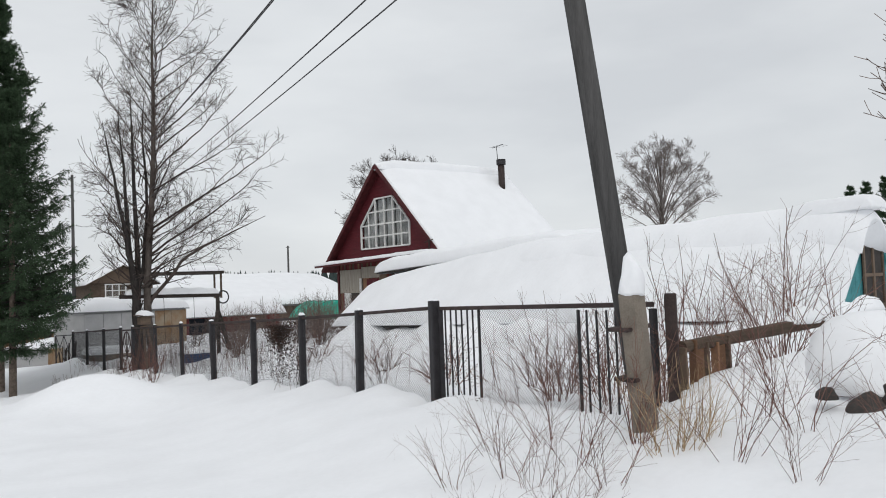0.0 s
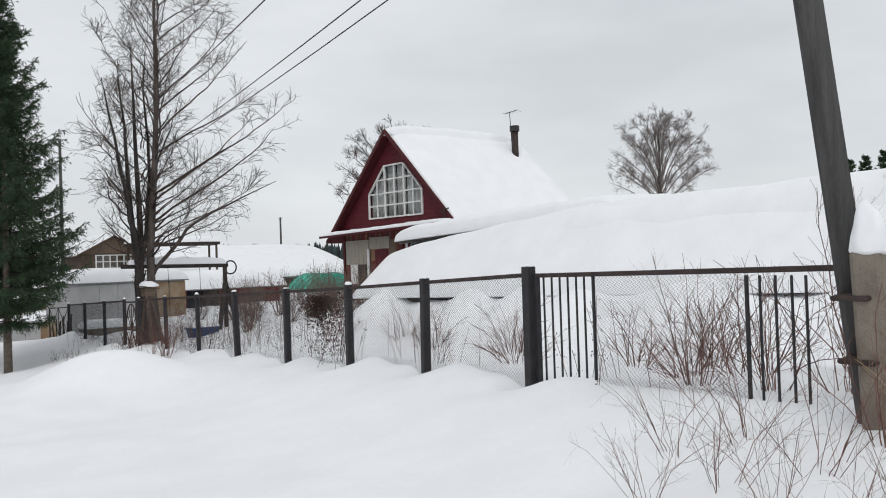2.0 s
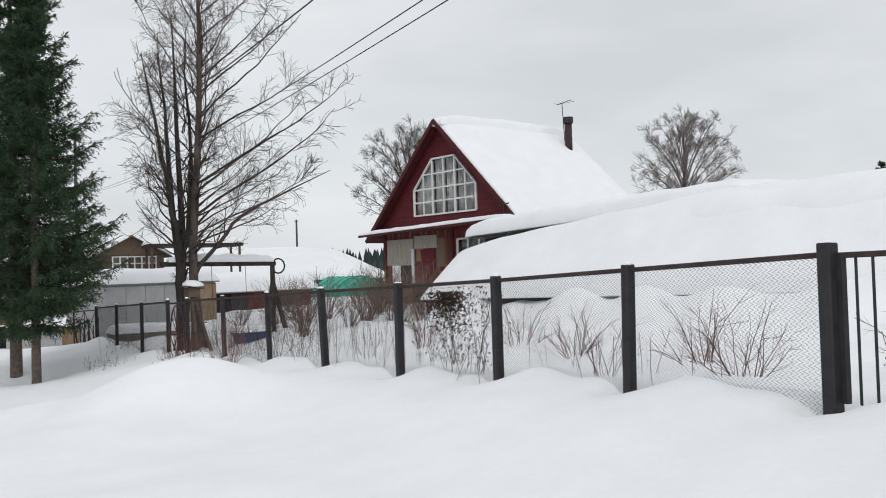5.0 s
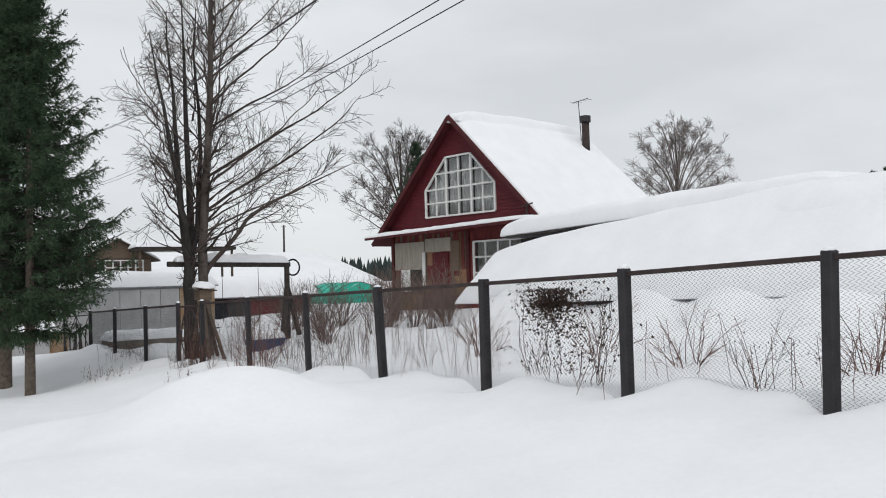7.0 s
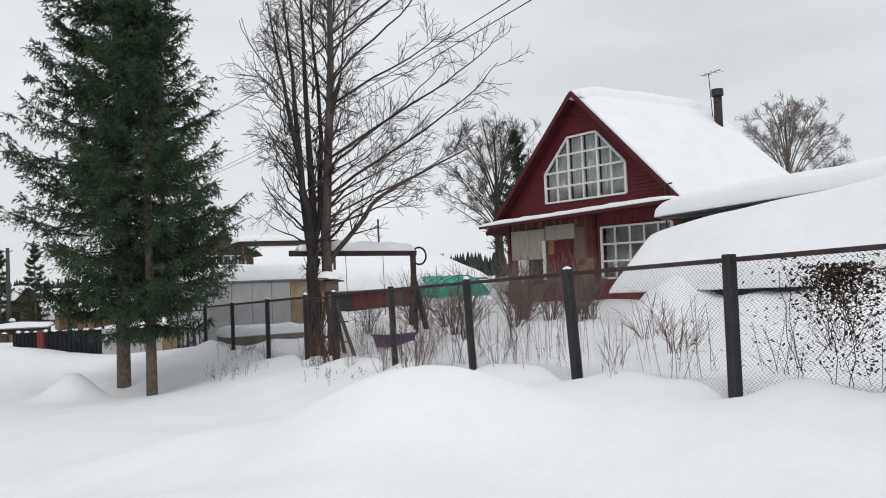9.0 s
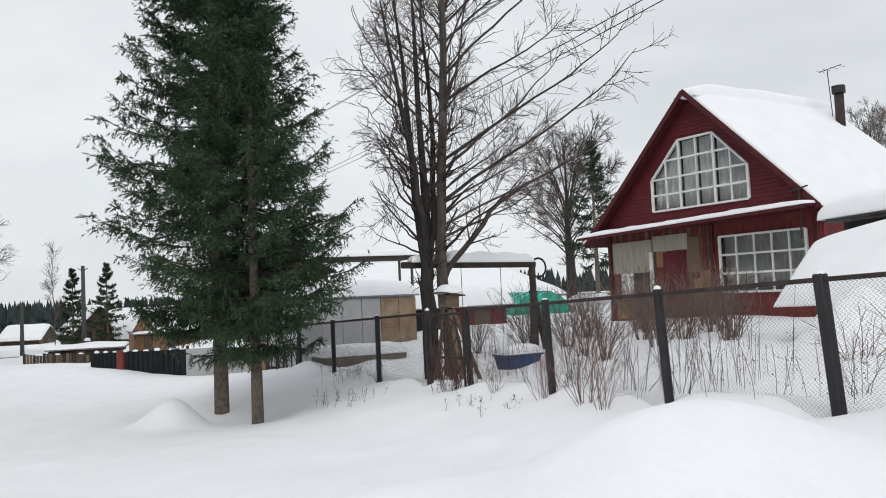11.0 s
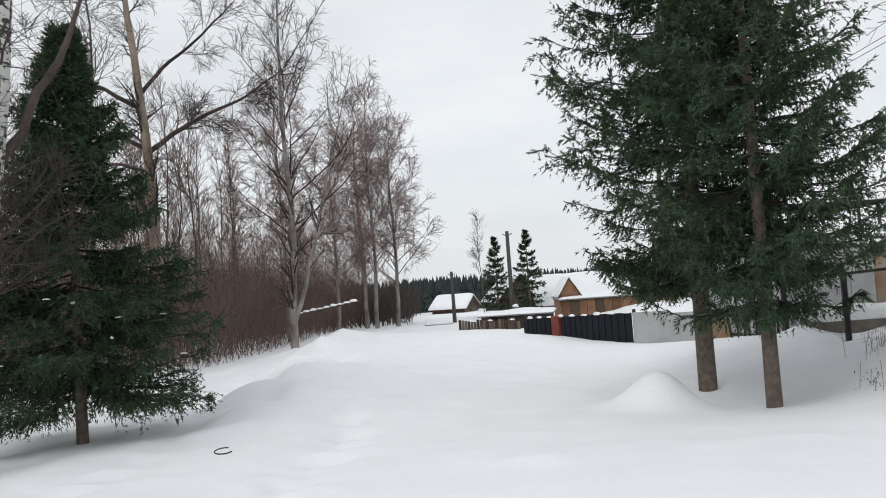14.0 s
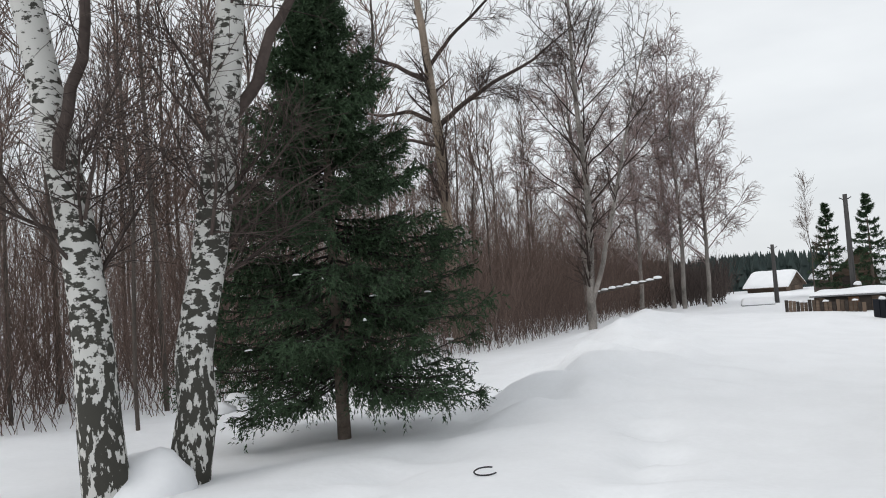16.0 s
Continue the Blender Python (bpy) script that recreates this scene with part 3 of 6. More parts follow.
POST_LEAN = {4: (0.02, -0.16), 5: (0.0, -0.17), 1: (0.0, 0.05), 7: (0.0, -0.14), 6: (0.0, -0.13)}
for i, y in enumerate(POSTS_Y):
    x, w = fence_x(y), (0.13 if i == 0 else 0.115 if i < 5 else 0.095)
    top = fence_top(y) + (0.10 if i == 0 else 0.06)
    lx, ly = POST_LEAN.get(i, (0, 0))
    foot = height(x, y) - 0.35
    post = part("post", into(bar((x + lx, y + ly, foot), (x, y, top), w, w, None, 0.012), f_inv), IRON, fence, "thick square gate post" if i == 0 else "")
    part("snow_cap", into(snow_cap(w * 0.5, 0.02 + 0.014 * (i % 3), pose(x, y, top), seed=i * 3.1), f_inv), SNOW, post, smooth=True)
    if i:
        yp = POSTS_Y[i - 1]
        xp = fence_x(yp)
        if i == 8:
            continue
        part("top_rail", into(bar((xp, yp, fence_top(yp)), (x, y, fence_top(y)), 0.05, 0.05, None, 0.008), f_inv), IRON_RUST, fence)
        ga, gb = height(xp, yp) - 0.2, height(x, y) - 0.2
        V, F = woven_wire((xp, yp), (x, y), fence_top(yp) - 0.02, fence_top(y) - 0.02, ga, gb)
        V = V - np.array(fence.matrix_world.translation)
        mesh_ob("woven_wire", tri_mesh("woven_wire", V, F), WIRE, fence, "grey diamond wire")["kind"] = "stuff"

# two-leaf driveway gate
gate = thing("driveway_gate", pose(5.0, 10.1, height(5.0, 10.1)), "dark iron two-leaf gate with bars and wire", "gate")
gi = gate.matrix_world.inverted()
GA, GB = (4.99, 10.08), (5.25, 6.1)


def gate_at(s):
    return GA[0] + (GB[0] - GA[0]) * s, GA[1] + (GB[1] - GA[1]) * s


def gate_bar(s, z0, z1, w, label=""):
    x, y = gate_at(s)
    return part("bar", into(bar((x, y, z0), (x, y, z1), w, w, None, 0.004), gi), IRON, gate, label)


for s in (-0.03, 0.99):
    gate_bar(s, -0.05, 1.22, 0.06, "thicker gate stile")
for s in (0.003, 0.04, 0.076, 0.111, 0.147, 0.18, 0.746, 0.785, 0.824, 0.857):
    gate_bar(s, -0.05 if s < 0.5 else 0.05, 1.2, 0.021)
for s in (0.217, 0.712):
    gate_bar(s, -0.05, 1.2, 0.03)
x0, y0 = gate_at(-0.035)
x1, y1 = gate_at(0.99)
part("top_rail", into(bar((x0, y0, 1.2), (x1, y1, 1.26), 0.05, 0.05, None, 0.008), gi), IRON_RUST, gate)
a, b = gate_at(0.217), gate_at(0.712)
V, F = woven_wire(a, b, 1.2, 1.23, -0.1, 0.05)
mesh_ob("woven_wire", tri_mesh("woven_wire", V - np.array(gate.matrix_world.translation), F), WIRE, gate, "grey diamond wire")["kind"] = "stuff"
hinge_post = tagged(part("gate_post", bar((5.34, 6.0, 0.0), (5.36, 6.02, 1.36), 0.11, 0.11, None, 0.01), IRON_RUST), "rusty dark iron gate post beside the utility pole", "post")

# ---- leaning utility pole on a concrete stub ----
pole = thing("utility_pole", pose(4.85, 5.8, height(4.85, 5.8)), "weathered wooden utility pole wired to a concrete stub", "utility pole")
pi_ = pole.matrix_world.inverted()
pole_bm = bmesh.new()
part("shaft", into(rod((4.90, 5.90, 0.1), (4.00, 6.225, 7.9), 0.102, 0.09, 16, pole_bm), pi_), POLE_WOOD, pole, smooth=True)
part("stub", into(bar((4.855, 5.80, -0.3), (4.66, 5.73, 1.40), 0.20, 0.17, None, 0.03), pi_), CONCRETE, pole, "square concrete stub")
for z in (0.62, 1.06):
    part("wire_binding", into(box(0.30, 0.27, 0.035, pose(4.83 - 0.12 * z, 5.83, z, 0, -6, 5), 0.012), pi_), IRON_RUST, pole, "twisted rusty wire binding")
part("snow_cap", into(snow_cap(0.115, 0.34, pose(4.67, 5.72, 1.39), seed=4), pi_), SNOW, pole, "tall cap of snow", smooth=True)


# ---- the red house ----
house = thing("house", pose(14.27, 35.63, -0.4, 0, 0, -78), "dark red wooden house with a steep snow-covered roof", "house")
HZ = 0.4   # local z is measured from the house's foot


def hz(z):
    return z + HZ


SL = 0.94


def roof_z(u):
    return 7.36 - SL * abs(u)


# attic gable with its window opening
gable = [(-4.75, hz(2.85)), (4.45, hz(2.85)), (4.45, hz(roof_z(4.45) - 0.1)), (0, hz(7.2)), (-4.75, hz(roof_z(-4.75) - 0.1))]
WIN = [(-1.93, 3.45), (2.05, 3.45), (2.05, 4.55), (0.78, 5.78), (-0.66, 5.78), (-1.93, 4.55)]


def wall_with_hole(outer, hole, y0, y1):
    """A wall of an outline with a window-shaped hole through it."""
    bm = bmesh.new()
    rings = []
    for y in (y0, y1):
        vo = [bm.verts.new((x, y, z)) for x, z in outer]
        vh = [bm.verts.new((x, y, z)) for x, z in hole]
        edges = [bm.edges.new((r[i], r[(i + 1) % len(r)])) for r in (vo, vh) for i in range(len(r))]
        bmesh.ops.triangle_fill(bm, use_beauty=True, use_dissolve=False, edges=edges)
        rings.append((vo, vh))
    for k in (0, 1):
        a, b = rings[0][k], rings[1][k]
        for i in range(len(a)):
            j = (i + 1) % len(a)
            bm.faces.new((a[i], a[j], b[j], b[i]))
    bmesh.ops.recalc_face_normals(bm, faces=bm.faces)
    return bm


wall_g = part("gable_wall", wall_with_hole(gable, [(x, hz(z)) for x, z in WIN], 0.42, 0.56), RED_WOOD, house, "dark red boarded gable")
for i in range(1, 34):
    z = 2.85 + 0.13 * i
    if z > 7.0:
        break
    half = (7.2 - z) / SL
    lo, hi = -min(4.75, half), min(4.45, half)
    wl_, wr_ = None, None
    if 3.35 < z < 5.9:
        f = 0 if z < 4.55 else (z - 4.55) / (5.78 - 4.55)
        wl_, wr_ = -2.05 + 1.27 * f, 2.17 - 1.27 * f
    for s0, s1 in ([(lo, hi)] if wl_ is None else [(lo, wl_), (wr_, hi)]):
        if s1 - s0 > 0.1:
            part("board", bar((s0, 0.412, hz(z)), (s1, 0.412, hz(z)), 0.016, 0.118, None, 0.003), RED_WOOD, wall_g)
window = new("attic_window")
window.parent = house
window["label"] = "large white many-paned attic window"


def strip(p, q, w, parent, y=0.40, d=0.07, mat=None, name="glazing_bar"):
    return part(name, bar((p[0], y, hz(p[1])), (q[0], y, hz(q[1])), w, d, None, 0.006), mat or WHITE_PAINT, parent)


for i in range(len(WIN)):
    strip(WIN[i], WIN[(i + 1) % len(WIN)], 0.10, window, name="window_frame")
for x, top in ((-1.27, 5.19), (-0.66, 5.78), (0.06, 5.78), (0.78, 5.78), (1.42, 5.16)):
    strip((x, 3.45), (x, top), 0.085 if x in (-0.66, 0.78) else 0.05, window)
for z in (4.0, 4.55, 5.16):
    lo = -1.93 + max(0, (z - 4.55)) / 1.23 * 1.27
    hi = 2.05 - max(0, (z - 4.55)) / 1.23 * 1.27
    strip((lo, z), (hi, z), 0.045, window)
part("pane", prism([(x, hz(z)) for x, z in WIN], 0.47, 0.475), GLASS, window).visible_shadow = False


def curtain(u0, u1, z0, tops, y, mat, parent, waves=7, amp=0.03):
    """A hanging cloth with folds; tops gives its upper edge."""
    bm, n = bmesh.new(), 40
    rows = []
    for j in range(5):
        rows.append([bm.verts.new((u0 + (u1 - u0) * i / n, y + amp * math.sin(i / n * waves * 6.283) * (1.1 - 0.2 * j), hz(z0 + (tops(u0 + (u1 - u0) * i / n) - z0) * j / 4))) for i in range(n + 1)])
    for j in range(4):
        for i in range(n):
            bm.faces.new((rows[j][i], rows[j][i + 1], rows[j + 1][i + 1], rows[j + 1][i]))
    bmesh.ops.solidify(bm, geom=bm.faces[:], thickness=0.004)
    return part("curtain", bm, mat, parent, smooth=True)


def win_top(u):
    return min(5.74, 4.55 + (u + 1.93) / 1.27 * 1.23, 4.55 + (2.05 - u) / 1.27 * 1.23)


for u0, u1, w in ((-1.9, -0.7, 6), (-0.62, 0.02, 4), (0.1, 0.74, 4), (0.82, 2.0, 6)):
    curtain(u0, u1, 3.5, win_top, 0.56, CURTAIN, window, w)
# Added sheet behind the curtains; its dark colour stands for the unlit attic.
part("attic_partition", prism([(-3.6, hz(3.05)), (3.6, hz(3.05)), (0, hz(6.6))], 1.9, 1.93), DARK_GAP, house, "added dark sheet standing for the unlit attic")

# roof planes, verge boards, snow
for sgn, reach in ((-1, 5.1), (1, 4.62)):
    pts = [(0, hz(7.36)), (sgn * reach, hz(roof_z(reach))), (sgn * reach, hz(roof_z(reach) - 0.14)), (0, hz(7.22))]
    slope = part("roof_slope", prism(pts, 0.0, 8.1), RED_TRIM, house, "dark red verge and roof boards")
    part("snow_cover", snow_sheet((sgn * 0.0, 0.03, hz(7.36)), (sgn * (reach + 0.1), 0.03, hz(roof_z(reach + 0.1))), (sgn * (reach + 0.1), 8.15, hz(roof_z(reach + 0.1))), (sgn * 0.0, 8.15, hz(7.36)), 0.34 if sgn > 0 else 0.16, 26, 30, 0.06, 1.3, 2.0, 0.0), SNOW, slope, "thick smooth snow", smooth=True)
part("ridge_snow", snow_sheet((-0.4, 0.02, hz(7.1)), (0.55, 0.02, hz(7.05)), (0.55, 8.1, hz(7.05)), (-0.4, 8.1, hz(7.1)), 0.52, 10, 30, 0.05, 0.9, 5.0), SNOW, house, "rounded ridge of snow", smooth=True)
for sgn, reach in ((-1, 5.12), (1, 4.64)):
    part("verge_board", bar((0, -0.02, hz(7.26)), (sgn * reach, -0.02, hz(roof_z(reach) - 0.09)), 0.035, 0.17, None, 0.005), RED_TRIM, house)

# pent roof under the gable
pent = part("pent_roof", bar((-5.0, -0.05, hz(2.78)), (4.55, -0.05, hz(2.98)), 0.9, 0.05, None, 0.01), RED_TRIM, house, "narrow boarded pent roof")
part("snow_cover", snow_sheet((-5.05, -0.52, hz(2.78)), (4.55, -0.52, hz(3.0)), (4.55, 0.41, hz(3.06)), (-5.05, 0.41, hz(2.84)), 0.13, 40, 6, 0.04, 0.6, 8.0), SNOW, pent, smooth=True)
part("fascia", bar((-5.0, -0.5, hz(2.72)), (4.5, -0.5, hz(2.93)), 0.03, 0.12, None, 0.004), RED_TRIM, house)

# lower storey: veranda front with boards, a doorway and a large window
LOWER = [(-4.3, 0), (4.3, 0), (4.3, hz(2.85)), (-4.3, hz(2.85))]
wall_l = part("veranda_wall", wall_with_hole(LOWER, [(0.75, hz(0.55)), (3.85, hz(0.55)), (3.85, hz(2.35)), (0.75, hz(2.35))], 0.5, 0.62), RED_FADED, house, "faded red veranda boards")
for x in np.arange(-4.2, 0.7, 0.16):
    part("board", box(0.145, 0.018, hz(2.78), pose(x, 0.49, 0), 0.004), (RED_FADED, BROWN_WOOD, RED_FADED, OLD_WOOD, RED_FADED)[int(round((x + 4.2) / 0.16)) % 5], wall_l)
for x, z, w, h, mt in ((-1.75, 1.5, 0.5, 0.55, BROWN_WOOD), (-0.35, 1.25, 0.55, 1.2, OLD_WOOD), (0.12, 0.5, 0.42, 0.8, BROWN_WOOD), (-2.0, 0.35, 0.4, 0.5, BROWN_WOOD), (-0.2, 0.3, 0.35, 0.75, BOARD_YELLOW)):
    part("patch_board", box(w, 0.02, h, pose(x, 0.468, hz(z), 0, 1.5 * math.sin(9 * x), 0), 0.004), mt, wall_l, "weathered brown patching board")
part("plywood_panel", box(1.95, 0.03, 1.15, pose(-3.15, 0.455, hz(1.35)), 0.004), BOARD_BEIGE, house, "weathered pale plywood panel")
part("plywood_panel", box(1.55, 0.03, 0.55, pose(-1.35, 0.46, hz(2.05)), 0.004), BOARD_BEIGE, house, "weathered pale plywood panel")
part("white_panel", box(0.62, 0.03, 0.95, pose(-3.45, 0.462, hz(0.42)), 0.004), WHITE_PAINT, house)
part("white_panel", box(0.17, 0.05, 1.5, pose(-2.22, 0.445, hz(0.55)), 0.004), WHITE_PAINT, house)
# No hole here: a flat dark panel paints the shade inside the opening.
part("dark_opening", box(0.85, 0.02, 0.95, pose(-2.72, 0.47, hz(0.40)), 0.003), DARK_GAP, house, "dark panel painted as the shade in an unglazed opening")
part("ochre_panel", box(1.6, 0.04, 0.62, pose(-3.2, 0.45, hz(-0.30)), 0.004), BOARD_YELLOW, house, "ochre boarded base panel")
door = part("door", box(0.95, 0.04, 2.0, pose(-1.2, 0.462, hz(0.0)), 0.006), RED_WOOD, house, "dark red veranda door")
part("door_handle", box(0.03, 0.06, 0.14, pose(-0.85, 0.42, hz(0.95)), 0.006), IRON, door)
for x in (-4.25, 0.45, 4.2):
    part("corner_post", box(0.16, 0.16, hz(2.8), pose(x, 0.48, 0), 0.01), RED_TRIM, house)
vwin = new("veranda_window")
vwin.parent = house
vwin["label"] = "wide white-framed veranda window"
for p, q in (((0.75, 0.55), (0.75, 2.35)), ((3.85, 0.55), (3.85, 2.35)), ((0.75, 0.55), (3.85, 0.55)), ((0.75, 2.35), (3.85, 2.35))):
    strip(p, q, 0.09, vwin, 0.47, name="window_frame")
for x in (1.38, 2.05, 2.68, 3.28):
    strip((x, 0.55), (x, 2.35), 0.05, vwin, 0.48)
for z in (1.15, 1.75):
    strip((0.75, z), (3.85, z), 0.045, vwin, 0.48)
part("pane", box(3.0, 0.005, 1.74, pose(2.3, 0.545, hz(0.58))), GLASS, vwin).visible_shadow = False
curtain(0.8, 3.8, 0.6, lambda u: 2.32, 0.66, CURTAIN_DIM, vwin, 11)
# Added sheet too: dark colour in place of the room's own gloom.
part("inner_partition", box(8.2, 0.03, 2.6, pose(0, 2.2, hz(0.0))), DARK_GAP, house, "added dark sheet standing for the unlit veranda room")
for x, w in ((-4.3, 0.12), (4.3, 0.12)):
    part("side_wall", box(w, 7.4, hz(2.9), pose(x, 4.3, 0), 0.01), RED_FADED, house)
part("back_wall", prism([(-4.6, 0), (4.4, 0), (4.4, hz(3.0)), (0, hz(7.1)), (-4.6, hz(2.9))], 7.75, 7.9), RED_FADED, house)
# chimney and aerial
chim = part("chimney", rod((1.33, 6.8, hz(6.0)), (1.33, 6.8, hz(7.62)), 0.165, None, 16), IRON_RUST, house, "dark round metal chimney", True)
part("cap", rod((1.33, 6.8, hz(7.55)), (1.33, 6.8, hz(7.82)), 0.235, None, 16), IRON, chim)
aerial = part("aerial_mast", rod((0.95, 7.0, hz(6.3)), (0.82, 7.0, hz(8.6)), 0.018, None, 6), IRON, house, "thin television aerial")
part("boom", rod((0.5, 7.0, hz(8.55)), (1.45, 6.9, hz(8.6)), 0.014, None, 6), IRON, aerial)
for x in (0.55, 0.8, 1.1, 1.38):
    part("element", rod((x, 6.75, hz(8.57)), (x, 7.25, hz(8.57)), 0.008, None, 5), IRON, aerial)
bracket = part("wire_bracket", rod((4.1, -0.1, hz(2.0)), (4.1, -0.1, hz(3.55)), 0.03, None, 8), IRON_RUST, house, "pipe bracket for the power line")
part("crossbar", rod((3.82, -0.1, hz(3.42)), (4.38, -0.1, hz(3.52)), 0.025, None, 8), IRON_RUST, bracket)

# ---- the long A-frame shed under the snow ----
A_FOOT, A_END = Vector((12.3, 9.7, 1.0)), Vector((8.85, 25.7, 0.62))
along = (A_END - A_FOOT).normalized()
across = Vector((along.y, -along.x, 0)).normalized()
shed = thing("a_frame_shed", Matrix.Translation((A_FOOT.x, A_FOOT.y, 0.2)), "long low A-frame shed buried under snow, turquoise end", "shed")
si = shed.matrix_world.inverted()
W = 1.34


def shed_point(s, w, z):
    p = A_FOOT.lerp(A_END, s) + across * w
    return Vector((p.x, p.y, z))


def near(s, a, b):
    return a + (b - a) * s


S2 = 0.500   # the ridge stands level up to here; beyond it the roof tucks under the next shed
for k, (w0, w1, lab) in enumerate(((0.0, W, "deep snow on the near slope"), (2 * W, W, "deep snow on the far slope"))):
    out = -0.12 if k == 0 else 0.12
    for sa, sb, za, zb in ((0.0, S2, 2.5, 2.42), (S2, 1.0, 2.40, 1.52)):
        fa, fb = near(sa, 0.78, 0.42), near(sb, 0.78, 0.42)
        q = [shed_point(sa, w0, fa), shed_point(sa, w1, za), shed_point(sb, w1, zb), shed_point(sb, w0, fb)]
        bm = bmesh.new()
        lo = [bm.verts.new(p) for p in q]
        hi = [bm.verts.new(p + Vector((0, 0, 0.05))) for p in q]
        bm.faces.new(lo)
        bm.faces.new(hi)
        for i in range(4):
            bm.faces.new((lo[i], lo[(i + 1) % 4], hi[(i + 1) % 4], hi[i]))
        bmesh.ops.recalc_face_normals(bm, faces=bm.faces)
        slope = part("roof_slope", into(bm, si), SLATE, shed, "grey roof boards")
    part("snow_cover", into(snow_sheet(shed_point(-0.006, w0 + out, 0.72), shed_point(-0.006, w1, 2.56), shed_point(1.014, w1, 1.58), shed_point(1.014, w0 + out, 0.36), 0.33, 16, 90, 0.10, 1.5, 3.0 + k, bend=lambda u, v: u * (np.interp(v, (0, S2, 1), (2.5, 2.42, 1.52)) - near(v, 2.5, 1.52))), si), SNOW, slope, lab, smooth=True)
part("ridge_snow", into(snow_sheet(shed_point(-0.01, W - 0.62, 2.46), shed_point(-0.01, W + 0.62, 2.46), shed_point(S2 + 0.06, W + 0.62, 2.16), shed_point(S2 + 0.06, W - 0.62, 2.16), 0.41, 16, 44, 0.07, 1.1, 9.0, arch=0.62), si), SNOW, shed, "rounded ridge of snow", smooth=True)
part("snow_roll", into(snow_sheet(shed_point(-0.015, W - 0.33, 2.66), shed_point(-0.015, W + 0.33, 2.66), shed_point(0.085, W + 0.36, 2.55), shed_point(0.085, W - 0.36, 2.55), 0.27, 12, 14, 0.08, 0.5, 2.0), si), SNOW, shed, "overhanging roll of snow", smooth=True)
# Wall below the eave; the shadow there is put into its dark colour.
a, b = shed_point(0.0, 0.16, 0), shed_point(0.965, 0.16, 0)
wall = part("side_wall", into(bar((a.x, a.y, 0.12), (b.x, b.y, -0.3), 0.06, 1.5), si), DARK_GAP, shed, "boards under the eave, darkened as shade")


def end_face(pts, mat, depth0, depth1, name, parent, label=""):
    """A flat piece of the gable end, in the shed's own width and height."""
    bm = bmesh.new()
    rings = []
    for dpt in (depth0, depth1):
        rings.append([bm.verts.new(shed_point(0, w, z) - along * dpt) for w, z in pts])
    bm.faces.new(rings[0])
    bm.faces.new(rings[1][::-1])
    n = len(pts)
    for i in range(n):
        bm.faces.new((rings[0][i], rings[0][(i + 1) % n], rings[1][(i + 1) % n], rings[1][i]))
    bmesh.ops.recalc_face_normals(bm, faces=bm.faces)
    return part(name, into(bm, si), mat, parent, label)


end = end_face([(0.0, 0.3), (2 * W, 0.3), (2 * W, 0.8), (W, 2.66), (0.0, 0.8)], TURQUOISE, -0.06, 0.0, "end_wall", shed, "turquoise boarded end wall")
for w in np.arange(0.12, 2.6, 0.17):
    top = 0.8 + (1.86 * (1 - abs(w - W) / W))
    if top > 0.5:
        end_face([(w - 0.08, 0.3), (w + 0.08, 0.3), (w + 0.08, top - 0.12), (w - 0.08, top - 0.12)], TURQUOISE, 0.0, 0.018, "board", end)
end_face([(-0.02, 0.74), (0.12, 0.74), (W, 2.50), (W, 2.70)], TURQUOISE, 0.018, 0.06, "verge_board", shed)
end_face([(2 * W + 0.02, 0.74), (2 * W - 0.12, 0.74), (W, 2.50), (W, 2.70)], TURQUOISE, 0.018, 0.06, "verge_board", shed)
sdoor = end_face([(0.98, 0.3), (1.72, 0.3), (1.72, 2.0), (0.98, 2.0)], DARK_GAP, 0.02, 0.05, "door", shed, "dark half-glazed door")
for w in (0.98, 1.34, 1.72):
    end_face([(w - 0.03, 0.3), (w + 0.03, 0.3), (w + 0.03, 2.02), (w - 0.03, 2.02)], OLD_WOOD, 0.05, 0.08, "stile", sdoor)
for z in (0.85, 1.4):
    end_face([(1.0, z), (1.7, z), (1.7, z + 0.06), (1.0, z + 0.06)], OLD_WOOD, 0.05, 0.075, "rail", sdoor)
end_face([(0.9, 1.98), (1.8, 1.98), (1.8, 2.12), (0.9, 2.12)], BOARD_YELLOW, 0.02, 0.10, "lintel", shed, "pale wooden lintel")

# low flat-roofed shed behind it, with a thick slab of snow
flat = thing("flat_roofed_shed", pose(10.9, 26.3, -0.2), "low shed with slate roof under a thick snow slab", "shed")
fi = flat.matrix_world.inverted()


def flat_pt(s, w, z):
    return Vector((10.6 + 0.2108 * s + 0.9775 * w, 26.35 - 0.9775 * s + 0.2108 * w, z + 0.04 + 0.045 * s))


bm = bmesh.new()
lo = [bm.verts.new(flat_pt(s, w, 1.97 + 0.04 * w)) for s, w in ((0, 0), (8.6, 0), (8.6, 3), (0, 3))]
hi = [bm.verts.new(v.co + Vector((0, 0, 0.06))) for v in lo]
bm.faces.new(lo), bm.faces.new(hi)
for i in range(4):
    bm.faces.new((lo[i], lo[(i + 1) % 4], hi[(i + 1) % 4], hi[i]))
bmesh.ops.recalc_face_normals(bm, faces=bm.faces)
froof = part("roof", into(bm, fi), SLATE, flat, "grey corrugated slate roof")
part("snow_cover", into(snow_sheet(flat_pt(-0.12, -0.12, 2.05), flat_pt(8.75, -0.12, 2.05), flat_pt(8.75, 3.1, 2.2), flat_pt(-0.12, 3.1, 2.2), 0.46, 60, 16, 0.07, 0.9, 6.0, blunt=0.22), fi), SNOW, froof, "thick slab of snow", smooth=True)
